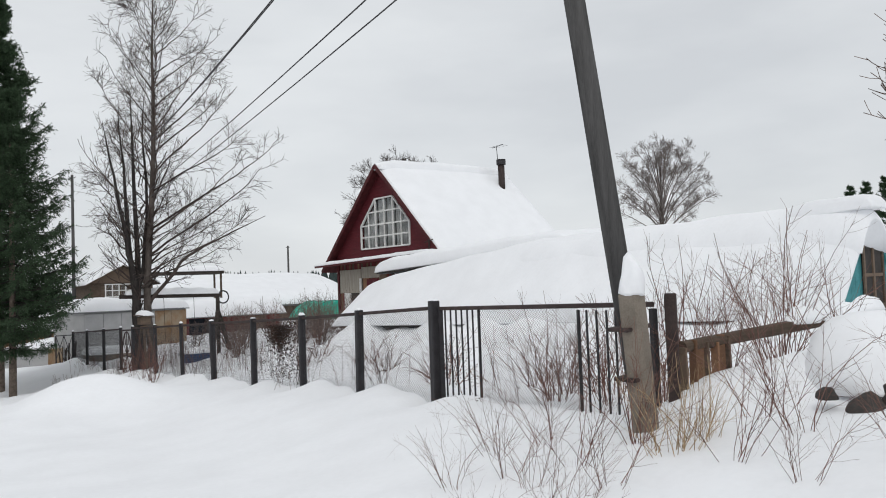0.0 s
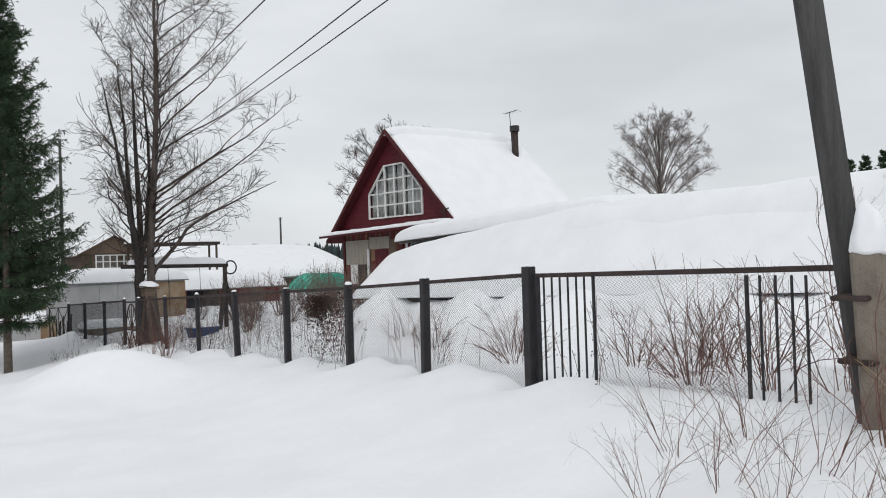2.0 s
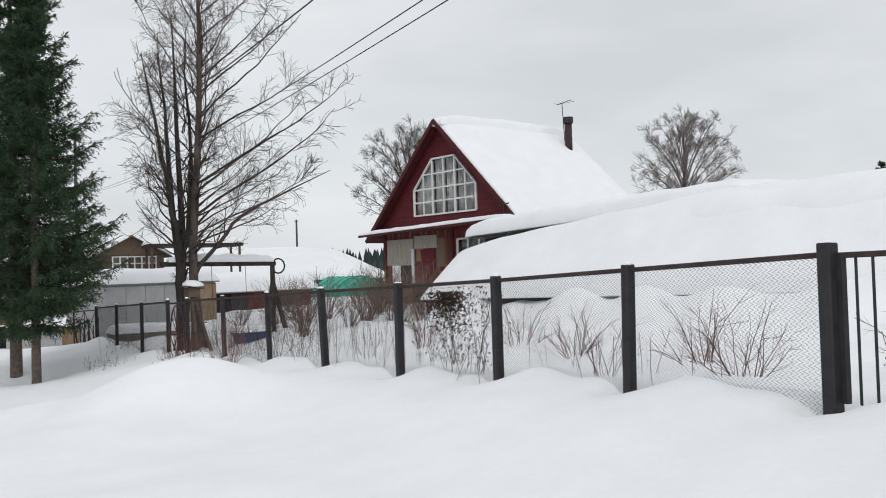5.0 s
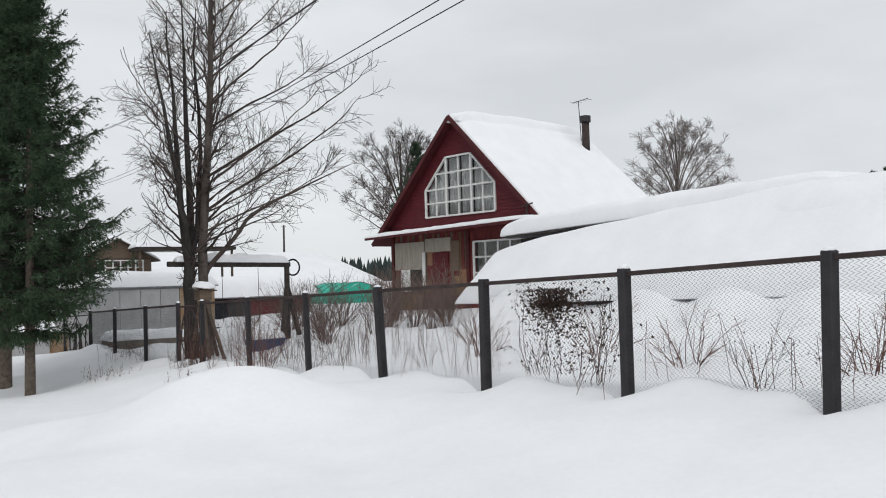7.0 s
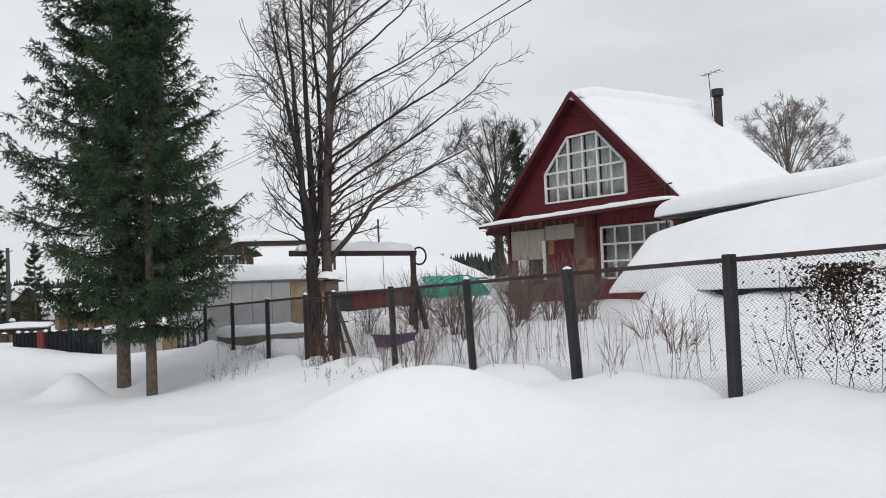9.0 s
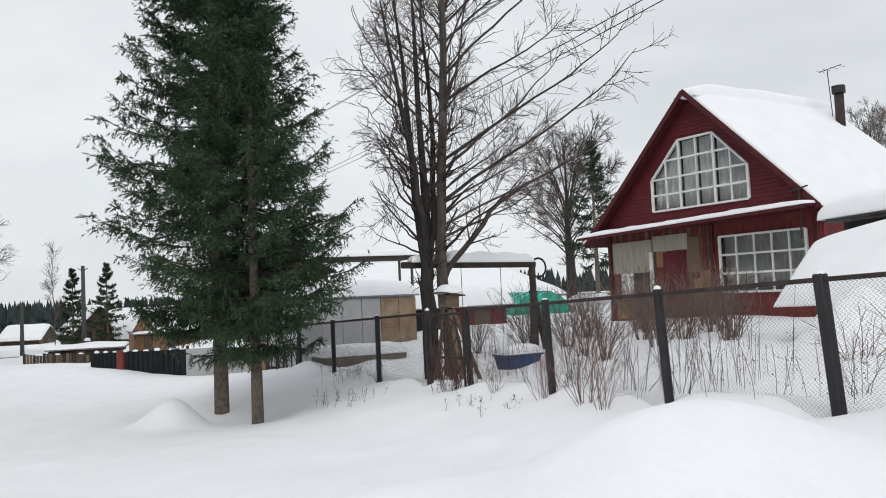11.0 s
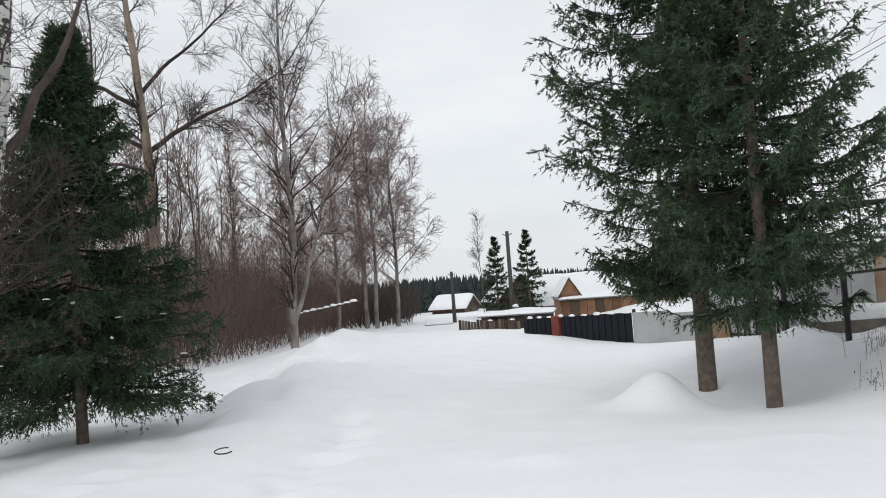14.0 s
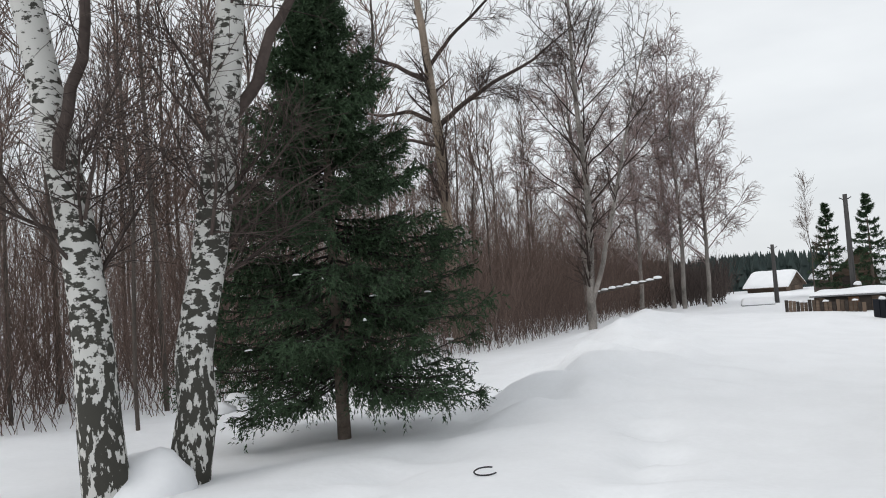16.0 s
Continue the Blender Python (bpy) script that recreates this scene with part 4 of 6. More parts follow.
for i in range(10):
    u = 0.03 + 0.82 * i
    part("eave_board", into(bar(flat_pt(u, -0.10, 1.985 - 0.012 * (i % 3)), flat_pt(u + 0.80, -0.10, 1.985 - 0.012 * (i % 2)), 0.13 + 0.02 * (i % 3), 0.03, None, 0.006), fi), DARK_WOOD if i % 2 else DARK_GAP, froof, "dark rotten eave board")
for i in range(22):
    part("slate_wave", into(bar(flat_pt(0.1 + i * 0.38, -0.07, 1.99), flat_pt(0.1 + i * 0.38, 1.0, 2.03), 0.17, 0.075, None, 0.02), fi), SLATE, froof)
# Board walls set back under the roof, the overhang's shade painted in.
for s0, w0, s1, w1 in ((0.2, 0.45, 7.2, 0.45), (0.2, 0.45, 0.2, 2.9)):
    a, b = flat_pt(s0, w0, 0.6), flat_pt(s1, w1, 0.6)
    part("wall", into(bar(a, b, 0.08, 2.7), fi), DARK_GAP, flat, "board wall with shade in its dark colour")


# ---- garden: swing arbour, feeder, tub, greenhouse ----
arb = thing("swing_frame", on_ground(4.4, 30.6), "old wooden swing frame with a snow-laden beam", "swing frame")
ai = arb.matrix_world.inverted()
A0, A1 = Vector((2.57, 30.3, 1.55)), Vector((6.1, 30.88, 1.50))
beam = part("beam", into(bar(A0, A1, 0.13, 0.14, None, 0.02), ai), DARK_WOOD, arb)
d = (A1 - A0).normalized()
nrm = Vector((-d.y, d.x, 0))
part("snow_cover", into(snow_sheet(A0 - nrm * 0.13 + d * 0.2 + Vector((0, 0, 0.08)), A1 - nrm * 0.13 - d * 0.1 + Vector((0, 0, 0.08)), A1 + nrm * 0.13 - d * 0.1 + Vector((0, 0, 0.08)), A0 + nrm * 0.13 + d * 0.2 + Vector((0, 0, 0.08)), 0.20, 40, 6, 0.10, 0.35, 2.0), ai), SNOW, beam, smooth=True)
for ox, oy, lx, ly in ((5.98, 30.8, 0.0, 0.0), (6.02, 30.95, 0.55, 0.3), (5.95, 30.7, -0.35, -0.45)):
    part("post", into(bar((ox + lx, oy + ly, height(ox, oy) - 0.3), (ox, oy, 1.5 if lx == 0 else 0.9), 0.13, 0.13, None, 0.02), ai), DARK_WOOD, arb)
bm = bmesh.new()
ring = [Vector((6.2 + 0.2 * math.cos(a), 30.9, 1.42 + 0.23 * math.sin(a))) for a in np.linspace(2.4, -2.6, 12)]
for p, q in zip(ring, ring[1:]):
    rod(p, q, 0.025, None, 6, bm)
part("hook", into(bm, ai), BLACK, arb, "curved black hose hook")
for s in (0.42, 0.72):
    p = A0.lerp(A1, s)
    part("rope", into(rod(p, p + Vector((0.05, 0.1, -1.6)), 0.008, None, 5), ai), DARK_WOOD, arb)

feeder = thing("bird_feeder", on_ground(3.24, 29.28), "rough wooden bird feeder with a snow-capped roof", "bird feeder")
fz = feeder.matrix_world.inverted()
part("post", into(bar((3.24, 29.28, -1.4), (3.24, 29.28, 0.62), 0.09, 0.09, None, 0.01), fz), OLD_WOOD, feeder)
part("house_box", into(box(0.34, 0.30, 0.26, pose(3.24, 29.28, 0.60, 0, 0, 15), 0.01), fz), OLD_WOOD, feeder)
part("roof", into(box(0.56, 0.46, 0.03, pose(3.24, 29.28, 0.86, 0, 8, 15), 0.006), fz), OLD_WOOD, feeder)
part("snow_cap", into(snow_cap(0.29, 0.17, pose(3.24, 29.28, 0.9), 0.24, 6), fz), SNOW, feeder, smooth=True)

# narrow wicket gate of bent rods, hung between two fence posts
wick = thing("wicket_gate", on_ground(fence_x(27.6), 27.6), "wicket gate of bent rusty rods", "gate")
wi = wick.matrix_world.inverted()


def wick_pt(y, z):
    return Vector((fence_x(y), y, z))


for ya, yb, za, zb, r in ((26.98, 28.24, 0.52, 0.48, 0.024), (26.98, 28.24, -0.30, -0.32, 0.022), (26.98, 26.98, -1.0, 0.52, 0.022), (28.24, 28.24, -1.0, 0.48, 0.022), (27.0, 27.6, -0.32, -1.0, 0.013), (27.6, 27.0, -0.32, -1.0, 0.013), (27.6, 28.2, -0.32, -1.0, 0.013), (28.2, 27.6, -0.32, -1.0, 0.013)):
    part("rod", into(rod(wick_pt(ya, za), wick_pt(yb, zb), r, None, 6), wi), IRON_RUST, wick)
bm = bmesh.new()
arc = [wick_pt(27.61 - 0.54 * math.cos(a), -0.31 + 0.76 * math.sin(a)) for a in np.linspace(0, math.pi, 17)]
for p, q in zip(arc, arc[1:]):
    rod(p, q, 0.018, None, 6, bm)
part("arch", into(bm, wi), IRON_RUST, wick, "half-round bent rod")
for a in (35, 62, 90, 118, 145):
    c, sn = math.cos(radians(a)), math.sin(radians(a))
    part("ray", into(rod(wick_pt(27.61, -0.31), wick_pt(27.61 - 0.53 * c, -0.31 + 0.74 * sn), 0.012, None, 6), wi), IRON_RUST, wick)
# far gate leaf with crossed braces
cross_gate = thing("braced_gate", on_ground(fence_x(36.8), 36.8), "low iron gate leaf with crossed braces in snow", "gate")
xi = cross_gate.matrix_world.inverted()
for ya, yb, za, zb, r in ((36.05, 37.9, 0.12, 0.04, 0.02), (36.05, 36.05, -1.2, 0.12, 0.02), (37.9, 37.9, -1.2, 0.04, 0.03), (36.98, 36.98, -1.2, 0.08, 0.014), (36.05, 36.98, 0.1, -0.95, 0.012), (36.98, 36.05, 0.08, -0.95, 0.012), (36.98, 37.9, 0.08, -0.95, 0.012), (37.9, 36.98, 0.04, -0.95, 0.012)):
    part("rod", into(rod(wick_pt(ya, za), wick_pt(yb, zb), r, None, 6), xi), IRON, cross_gate)
ladder = thing("leaning_frame", on_ground(3.1, 28.9), "grey wooden trestle legs leaning under the feeder", "trestle")
li = ladder.matrix_world.inverted()
for lx, ly in ((0.0, -0.55), (0.35, -0.75), (-0.25, 0.5), (0.5, 0.6)):
    part("leg", into(bar((3.24 + lx, 29.2 + ly, height(3.24 + lx, 29.2 + ly) - 0.15), (3.22 + lx * 0.2, 29.25 + ly * 0.1, 0.55), 0.085, 0.05, None, 0.008), li), OLD_WOOD, ladder)
for z in (-0.55, -0.1):
    part("rung", into(bar((3.3, 28.95 + z * 0.3, z), (3.55, 28.9 + z * 0.4, z), 0.05, 0.03), li), OLD_WOOD, ladder)

# blue tub with snow on it
tub = thing("water_tub", on_ground(4.95, 29.65, 12, -0.05) @ Matrix.Scale(0.76, 4), "dark blue plastic water tub heaped with snow", "tub")
bm = bmesh.new()
for z0, z1, s0, s1 in ((0, 0.42, 0.86, 1.0),):
    b0 = [bm.verts.new((sx * 0.62 * s0, sy * 0.36 * s0, z0)) for sx, sy in ((-1, -1), (1, -1), (1, 1), (-1, 1))]
    b1 = [bm.verts.new((sx * 0.62 * s1, sy * 0.36 * s1, z1)) for sx, sy in ((-1, -1), (1, -1), (1, 1), (-1, 1))]
    bm.faces.new(b0[::-1]), bm.faces.new(b1)
    for i in range(4):
        bm.faces.new((b0[i], b0[(i + 1) % 4], b1[(i + 1) % 4], b1[i]))
bmesh.ops.bevel(bm, geom=bm.edges[:], offset=0.03, segments=2, affect="EDGES")
part("basin", bm, BLUE, tub)
part("rim", box(1.32, 0.80, 0.05, pose(0, 0, 0.40), 0.015), BLUE, tub)
part("snow_cover", snow_sheet((-0.62, -0.36, 0.44), (0.62, -0.36, 0.44), (0.62, 0.36, 0.44), (-0.62, 0.36, 0.44), 0.26, 14, 10, 0.06, 0.5, 1.0), SNOW, tub, smooth=True)


def hoop_house(m, label, length, r, mat, cover):
    """A low tunnel greenhouse: an arched skin, hoops and end sheets."""
    ob = thing("tunnel_greenhouse", m, label, "greenhouse")
    bm = bmesh.new()
    n, k = 14, 16
    grid = [[bm.verts.new((length * (i / k - 0.5), r * math.cos(math.pi * j / n), r * 0.95 * math.sin(math.pi * j / n) + 0.03 * math.sin(i * 1.6))) for j in range(n + 1)] for i in range(k + 1)]
    for i in range(k):
        for j in range(n):
            bm.faces.new((grid[i][j], grid[i + 1][j], grid[i + 1][j + 1], grid[i][j + 1]))
    bm.faces.new(grid[0]), bm.faces.new(grid[-1])
    part("skin", bm, mat, ob, smooth=False)
    for i in range(5):
        bm = bmesh.new()
        x = length * (i / 4 - 0.5)
        arc = [Vector((x, (r + 0.015) * math.cos(a), (r * 0.95 + 0.015) * math.sin(a))) for a in np.linspace(0, math.pi, 13)]
        for p, q in zip(arc, arc[1:]):
            rod(p, q, 0.018, None, 5, bm)
        part("hoop", bm, IRON, ob)
    if cover:
        part("snow_cover", snow_sheet((-length * 0.5, -0.1, r * 0.93), (length * 0.5, -0.1, r * 0.93), (length * 0.5, r * 0.75, r * 0.55), (-length * 0.5, r * 0.75, r * 0.55), 0.2, 16, 8, 0.1, 0.6, 3.0), SNOW, ob, smooth=True)
    return ob


hoop_house(pose(18.4, 56.6, -1.15, 0, 0, 96), "green tarpaulin tunnel greenhouse under patches of snow", 3.6, 2.1, GREEN_FILM, True)
hoop_house(pose(22.5, 56.0, -1.1, 0, 0, 70), "white film tunnel greenhouse", 5, 1.8, WHITE_FILM, False)


# ---- sheds beyond the fence ----
def clad_shed(name, m, label, w, dpt, h, wall_mat, snow, cols=(), panel=0.9, gable=0.0, eave=0.25, board=None):
    """A small shed: four walls, upright sheets on the front, roof and snow."""
    ob = thing(name, m, label, "shed")
    body = part("wall", box(w, dpt, h, None, 0.02), wall_mat, ob)
    n = max(1, round(w / panel))
    for i in range(n):
        mt = dict(cols).get(i, wall_mat)
        part("panel", box(w / n - 0.025, 0.03, h - 0.06, pose(-w / 2 + (i + 0.5) * w / n, -dpt / 2 - 0.018, 0.02), 0.006), mt, body)
    if gable:
        part("gable_wall", prism([(-w / 2, h), (w / 2, h), (0, h + gable)], -dpt / 2, dpt / 2), wall_mat, ob)
        for sgn in (-1, 1):
            e = w / 2 + eave
            zt = h + gable + 0.02
            ze = zt - gable * e / (w / 2)
            sl = part("roof_slope", prism([(0, zt), (sgn * e, ze), (sgn * e, ze + 0.06), (0, zt + 0.06)], -dpt / 2 - eave, dpt / 2 + eave), OLD_WOOD, ob)
            part("snow_cover", snow_sheet((0, -dpt / 2 - eave, zt + 0.06), (sgn * e, -dpt / 2 - eave, ze + 0.06), (sgn * e, dpt / 2 + eave, ze + 0.06), (0, dpt / 2 + eave, zt + 0.06), snow, 14, 14, 0.08, 1.3, w), SNOW, sl, smooth=True)
    else:
        rf = part("roof", box(w + 2 * eave, dpt + 2 * eave, 0.07, pose(0, 0, h), 0.01), SLATE, ob)
        e, f = w / 2 + eave, dpt / 2 + eave
        part("snow_cover", snow_sheet((-e, -f, h + 0.07), (e, -f, h + 0.07), (e, f, h + 0.12), (-e, f, h + 0.12), snow, 26, 12, 0.10, 1.4, w), SNOW, rf, smooth=True)
    return ob


clad_shed("metal_shed", pose(3.6, 41.3, -1.2, 0, 0, 27), "grey sheet-metal shed with a rusty end panel", 5.2, 2.6, 2.1, SHEET_GREY, 0.55, ((4, SHEET_RUST), (5, SHEET_RUST)), 0.87, 0, 0.12)
clad_shed("long_shed", pose(9.4, 47.9, -1.0, 0, 0, 14), "long reddish board shed under deep snow", 5.4, 4, 1.3, RED_FADED, 0.9, ((0, SHEET_DARK), (1, DARK_GAP), (4, OLD_WOOD)), 0.9, 0, 0.3)
barn = thing("storage_barn", pose(14.0, 63, -1.2, 0, 0, 12), "long low barn with a broad snow-covered roof", "barn")
part("wall", box(17, 7, 1.7, pose(0, 0, 0), 0.03), OLD_WOOD, barn)
broof = part("roof", prism([(-3.9, 1.7), (3.9, 3.9), (3.9, 4.05), (-3.9, 1.85)], -8.9, 8.9), SLATE, barn)
broof.matrix_local = pose(0, 0, 0, 0, 0, 90)
part("snow_cover", snow_sheet((-8.9, -4.0, 1.85), (8.9, -4.0, 1.85), (8.9, 4.0, 4.1), (-8.9, 4.0, 4.1), 0.5, 40, 16, 0.2, 2.2, 1.0), SNOW, barn, smooth=True)
fh = clad_shed("distant_cottage", pose(4.65, 60.5, -1.2, 0, 0, 8), "grey wooden cottage with a wide gable window", 3.9, 6, 3.75, OLD_WOOD, 0.3, (), 0.65, 1.05, 0.4)
fw = new("gable_window")
fw.parent = fh
part("pane", box(2.5, 0.03, 0.75, pose(0.2, -3.06, 2.85)), GLASS, fw)
for x in np.linspace(-1.05, 1.45, 7):
    part("glazing_bar", box(0.07, 0.05, 0.8, pose(x, -3.08, 2.83)), WHITE_PAINT, fw)
for z in (2.80, 3.20, 3.60):
    part("glazing_bar", box(2.6, 0.05, 0.06, pose(0.2, -3.09, z)), WHITE_PAINT, fw)
shelter = thing("open_shelter", pose(8.4, 56.0, -1.3), "open shelter with a dark eave under flat snow", "shelter")
shelter_roof = part("roof", box(5.4, 2.6, 0.2, pose(0, 0, 4.2), 0.02), DARK_WOOD, shelter)
part("snow_cover", snow_sheet((-2.75, -1.35, 4.4), (2.75, -1.35, 4.4), (2.75, 1.35, 4.4), (-2.75, 1.35, 4.4), 0.34, 30, 10, 0.08, 1.2, 4.0), SNOW, shelter_roof, smooth=True)
for px in (-2.5, 2.5):
    for py in (-1.1, 1.1):
        part("post", box(0.12, 0.12, 4.25, pose(px, py, 0), 0.01), OLD_WOOD, shelter)
# raised bed frame near the far fence posts
bed = thing("raised_bed", on_ground(2.6, 35.6, 5), "grey concrete raised bed under snow", "garden bed")
part("side", box(2.4, 1.2, 0.36, pose(0.3, 0, -0.1), 0.03), CONCRETE, bed)
part("snow_cover", snow_sheet((-0.95, -0.63, 0.25), (1.55, -0.63, 0.25), (1.55, 0.63, 0.25), (-0.95, 0.63, 0.25), 0.26, 16, 8, 0.06, 0.7), SNOW, bed, smooth=True)

# ---- dark sheet fence with a red post, and what lies beyond ----
dg = thing("sheet_metal_fence", pose(-1.5, 40.6, -1.35), "dark corrugated sheet fence with a red post", "fence")
di = dg.matrix_world.inverted()
D0, D1 = Vector((-1.45, 41.0, -1.64)), Vector((-4.65, 48.9, -1.96))
for i in range(40):
    if 23 < i < 27:
        continue
    p, q = D0.lerp(D1, i / 40), D0.lerp(D1, (i + 1.4) / 40)
    off = 0.022 if i % 2 else 0.0
    v = Vector((off, off * 0.4, 0))
    part("sheet_rib", into(box((q - p).length, 0.03, 1.15, Matrix.Translation((p + q) / 2 + v) @ pose(0, 0, 0, 0, 0, 112), 0.006), di), SHEET_DARK, dg)
p = D0.lerp(D1, 0.625)
part("post", into(box(0.62, 0.2, 1.18, pose(p.x, p.y, p.z, 0, 0, 112), 0.02), di), RED_POST, dg, "wide red oxide post")
for i in range(9):
    p = D0.lerp(D1, (i + 0.3) / 9)
    part("snow_cap", into(snow_cap(0.22, 0.05 + 0.02 * (i % 3), pose(p.x, p.y, p.z + 1.14, 0, 0, 112), 0.07, i), di), SNOW, dg, smooth=True)
part("end_post", into(box(0.09, 0.09, 1.25, pose(-1.4, 40.75, -1.64), 0.01), di), IRON, dg)
sheet = thing("metal_sheet_fence", pose(-0.2, 40.8, -1.4), "pale metal sheets and a rusty plate as fence", "fence")
shi = sheet.matrix_world.inverted()
for x, y, w, h, mt in ((-0.95, 40.64, 1.0, 1.12, SHEET_GREY), (0.0, 40.5, 0.98, 1.05, SHEET_GREY), (0.75, 40.36, 0.6, 1.0, SHEET_RUST)):
    part("sheet", into(box(w, 0.03, h, pose(x, y, -1.6, 0, 0, -8), 0.006), shi), mt, sheet)
palings = thing("paling_fence", pose(1.2, 38.2, -1.3), "crooked dark wooden paling fence", "fence")
pli = palings.matrix_world.inverted()
for i in range(9):
    x, y = 0.95 + i * 0.06, 39.6 - i * 0.38
    h = 0.55 + 0.35 * ((i * 37) % 10) / 10
    part("paling", into(bar((x, y, height(x, y) - 0.2), (x + 0.04 * ((i * 7) % 5 - 2), y, height(x, y) + h), 0.035, 0.06, None, 0.008), pli), DARK_WOOD, palings)


def street_pole(x, y, z0, top, label):
    ob = thing("utility_pole", pose(x, y, z0), label, "utility pole", "poles along the road")
    part("shaft", rod((0, 0, -0.3), (0, 0, top - z0), 0.125, 0.085, 10), POLE_WOOD, ob, smooth=True)
    if top > 2:
        part("stub", box(0.26, 0.22, 1.25, pose(0.16, -0.1, -0.3), 0.03), CONCRETE, ob)
        part("snow_cap", snow_cap(0.16, 0.14, pose(0.16, -0.1, 0.95)), SNOW, ob, smooth=True)
    for k in (-1, 1):
        part("insulator_hook", rod((0, 0, top - z0 - 0.25), (0.22 * k, 0, top - z0 - 0.12), 0.02, None, 6), IRON, ob)
    return ob


street_pole(-5.3, 56.3, -1.5, 3.05, "weathered wooden utility pole beside the road")
street_pole(-9.0, 65.0, -1.6, 1.5, "distant thin utility pole beside the road")
street_pole(22.9, 81.4, -1.5, 6.2, "distant utility pole behind the sheds")
clad_shed("road_shed", pose(-5.0, 54.2, -1.95, 0, 0, -4), "low dark shed with a snow-heavy roof by the road", 3.0, 2.4, 1.12, DARK_WOOD, 0.11, ((0, OLD_WOOD), (3, BROWN_WOOD), (5, OLD_WOOD), (7, DARK_GAP)), 0.38, 0, 0.14)
clad_shed("brown_shed", pose(-0.4, 57.6, -1.9, 0, 0, 4), "long brown board shed behind the dark fence", 5.4, 3, 1.5, BROWN_WOOD, 0.14, ((1, OLD_WOOD), (4, OLD_WOOD), (9, DARK_WOOD)), 0.4, 0, 0.15)
clad_shed("gabled_shed", pose(-2.72, 57.2, -1.9, 0, 0, 6), "small brown shed with a pointed gable", 0.95, 2.4, 1.75, BROWN_WOOD, 0.10, (), 0.24, 0.75, 0.1)
clad_shed("dark_cottage", pose(-5.75, 72.5, -2.0, 0, 0, 14), "old brown cottage with snow on its roof", 3.0, 5, 1.6, OLD_WOOD, 0.22, ((1, DARK_WOOD),), 0.5, 1.5, 0.25)
clad_shed("snowy_cottage", pose(-1.6, 71.5, -2.0, 0, 0, 100), "cottage with a broad snow-covered roof slope", 5.0, 5.6, 1.2, BROWN_WOOD, 0.35, (), 0.7, 1.5, 0.4)
clad_shed("far_cottage", pose(-11.8, 93, -2.2, 0, 0, 80), "distant small house under snow", 5, 3.0, 0.9, OLD_WOOD, 0.3, (), 1.2, 1.0, 0.3)
clad_shed("woodshed", pose(-9.7, 63, -2.05, 0, 0, 10), "small grey woodshed heaped with snow by the road", 1.3, 1.2, 0.6, OLD_WOOD, 0.28, ((1, DARK_GAP),), 0.4, 0, 0.1)

far_pole = street_pole(2.2, 58.0, -1.5, 9.6, "tall utility pole behind the spruces")
back_pole = street_pole(2.2, -30.0, 0.9, 6.1, "utility pole by the road behind the gate")
line = thing("power_line", pose(2.2, 58.0, 9.4), "four thin dark power wires along the street", "power line")
for x, low, curve, y0 in ((2.53, 3.73, 0.00095, 6.0), (2.32, 3.74, 0.00095, 6.0), (2.02, 4.17, 0.0017, 2.0), (1.95, 4.10, 0.0017, 2.0)):
    yy = np.linspace(-30, 58, 40)
    P = np.stack([np.full(40, x - 2.2), yy - 58.0, low + curve * (yy - y0) ** 2 - 9.4], 1)[None]
    V, F = tubes(P, np.full((1, 40), 0.0065), 5)
    mesh_ob("wire", tri_mesh("wire", V, F, True), IRON, line)

# rough board fence in front of the low shed
rough = thing("board_fence", pose(-6.2, 52.6, -1.9), "rough brown board fence with a little snow on top", "fence")
ri = rough.matrix_world.inverted()
for i in range(20):
    x, y = -4.95 - 0.137 * i, 52.3 + 0.06 * i
    h = 0.80 + 0.12 * ((i * 29) % 7) / 7 + 0.004 * i
    part("board", into(box(0.13, 0.03, h, pose(x, y, -1.85, 0, 0, -24), 0.006), ri), (OLD_WOOD, DARK_WOOD, OLD_WOOD)[i * 7 % 3], rough)
for i in (2, 9, 15):
    part("snow_cap", into(snow_cap(0.12, 0.06, pose(-4.95 - 0.137 * i, 52.3 + 0.06 * i, -0.98, 0, 0, -24), 0.06, i * 2.3), ri), SNOW, rough, smooth=True)

# ---- trees ----
def stems_of(spec):
    return [stem(p, r) for p, r in spec]


def limbs_on(leader, n, z0, z1, az, fan, reach, lift, seed, r=0.05):
    """Ascending limbs set along a leader, longest low down, their tips turned up."""
    g = np.random.default_rng(seed)
    P = leader[0][0]
    out = []
    for i in range(n):
        f = (i + g.uniform(0.1, 0.9)) / n
        z = z0 + (z1 - z0) * f
        x0, y0 = np.interp(z, P[:, 2], P[:, 0]), np.interp(z, P[:, 2], P[:, 1])
        a = radians(az + fan * (((i * 0.618) % 1) * 2 - 1) + g.normal(0, 8))
        ln = reach * (1 - 0.78 * f) * g.uniform(0.75, 1.1)
        up = lift * g.uniform(0.8, 1.2) * (1 + 0.7 * f)
        c, d = math.cos(a), math.sin(a)
        bow = g.normal(0, 0.1) * ln
        pts = [(x0 + c * ln * h - d * bow * h * h, y0 + d * ln * h + c * bow * h * h, z + ln * up * v) for h, v in ((0, 0), (0.3, 0.30), (0.62, 0.60), (0.85, 0.88), (1.0, 1.12))]
        k = r * (1 - 0.6 * f)
        out.append(stem(pts, [k, k * 0.8, k * 0.55, k * 0.35, 0.007]))
    return out


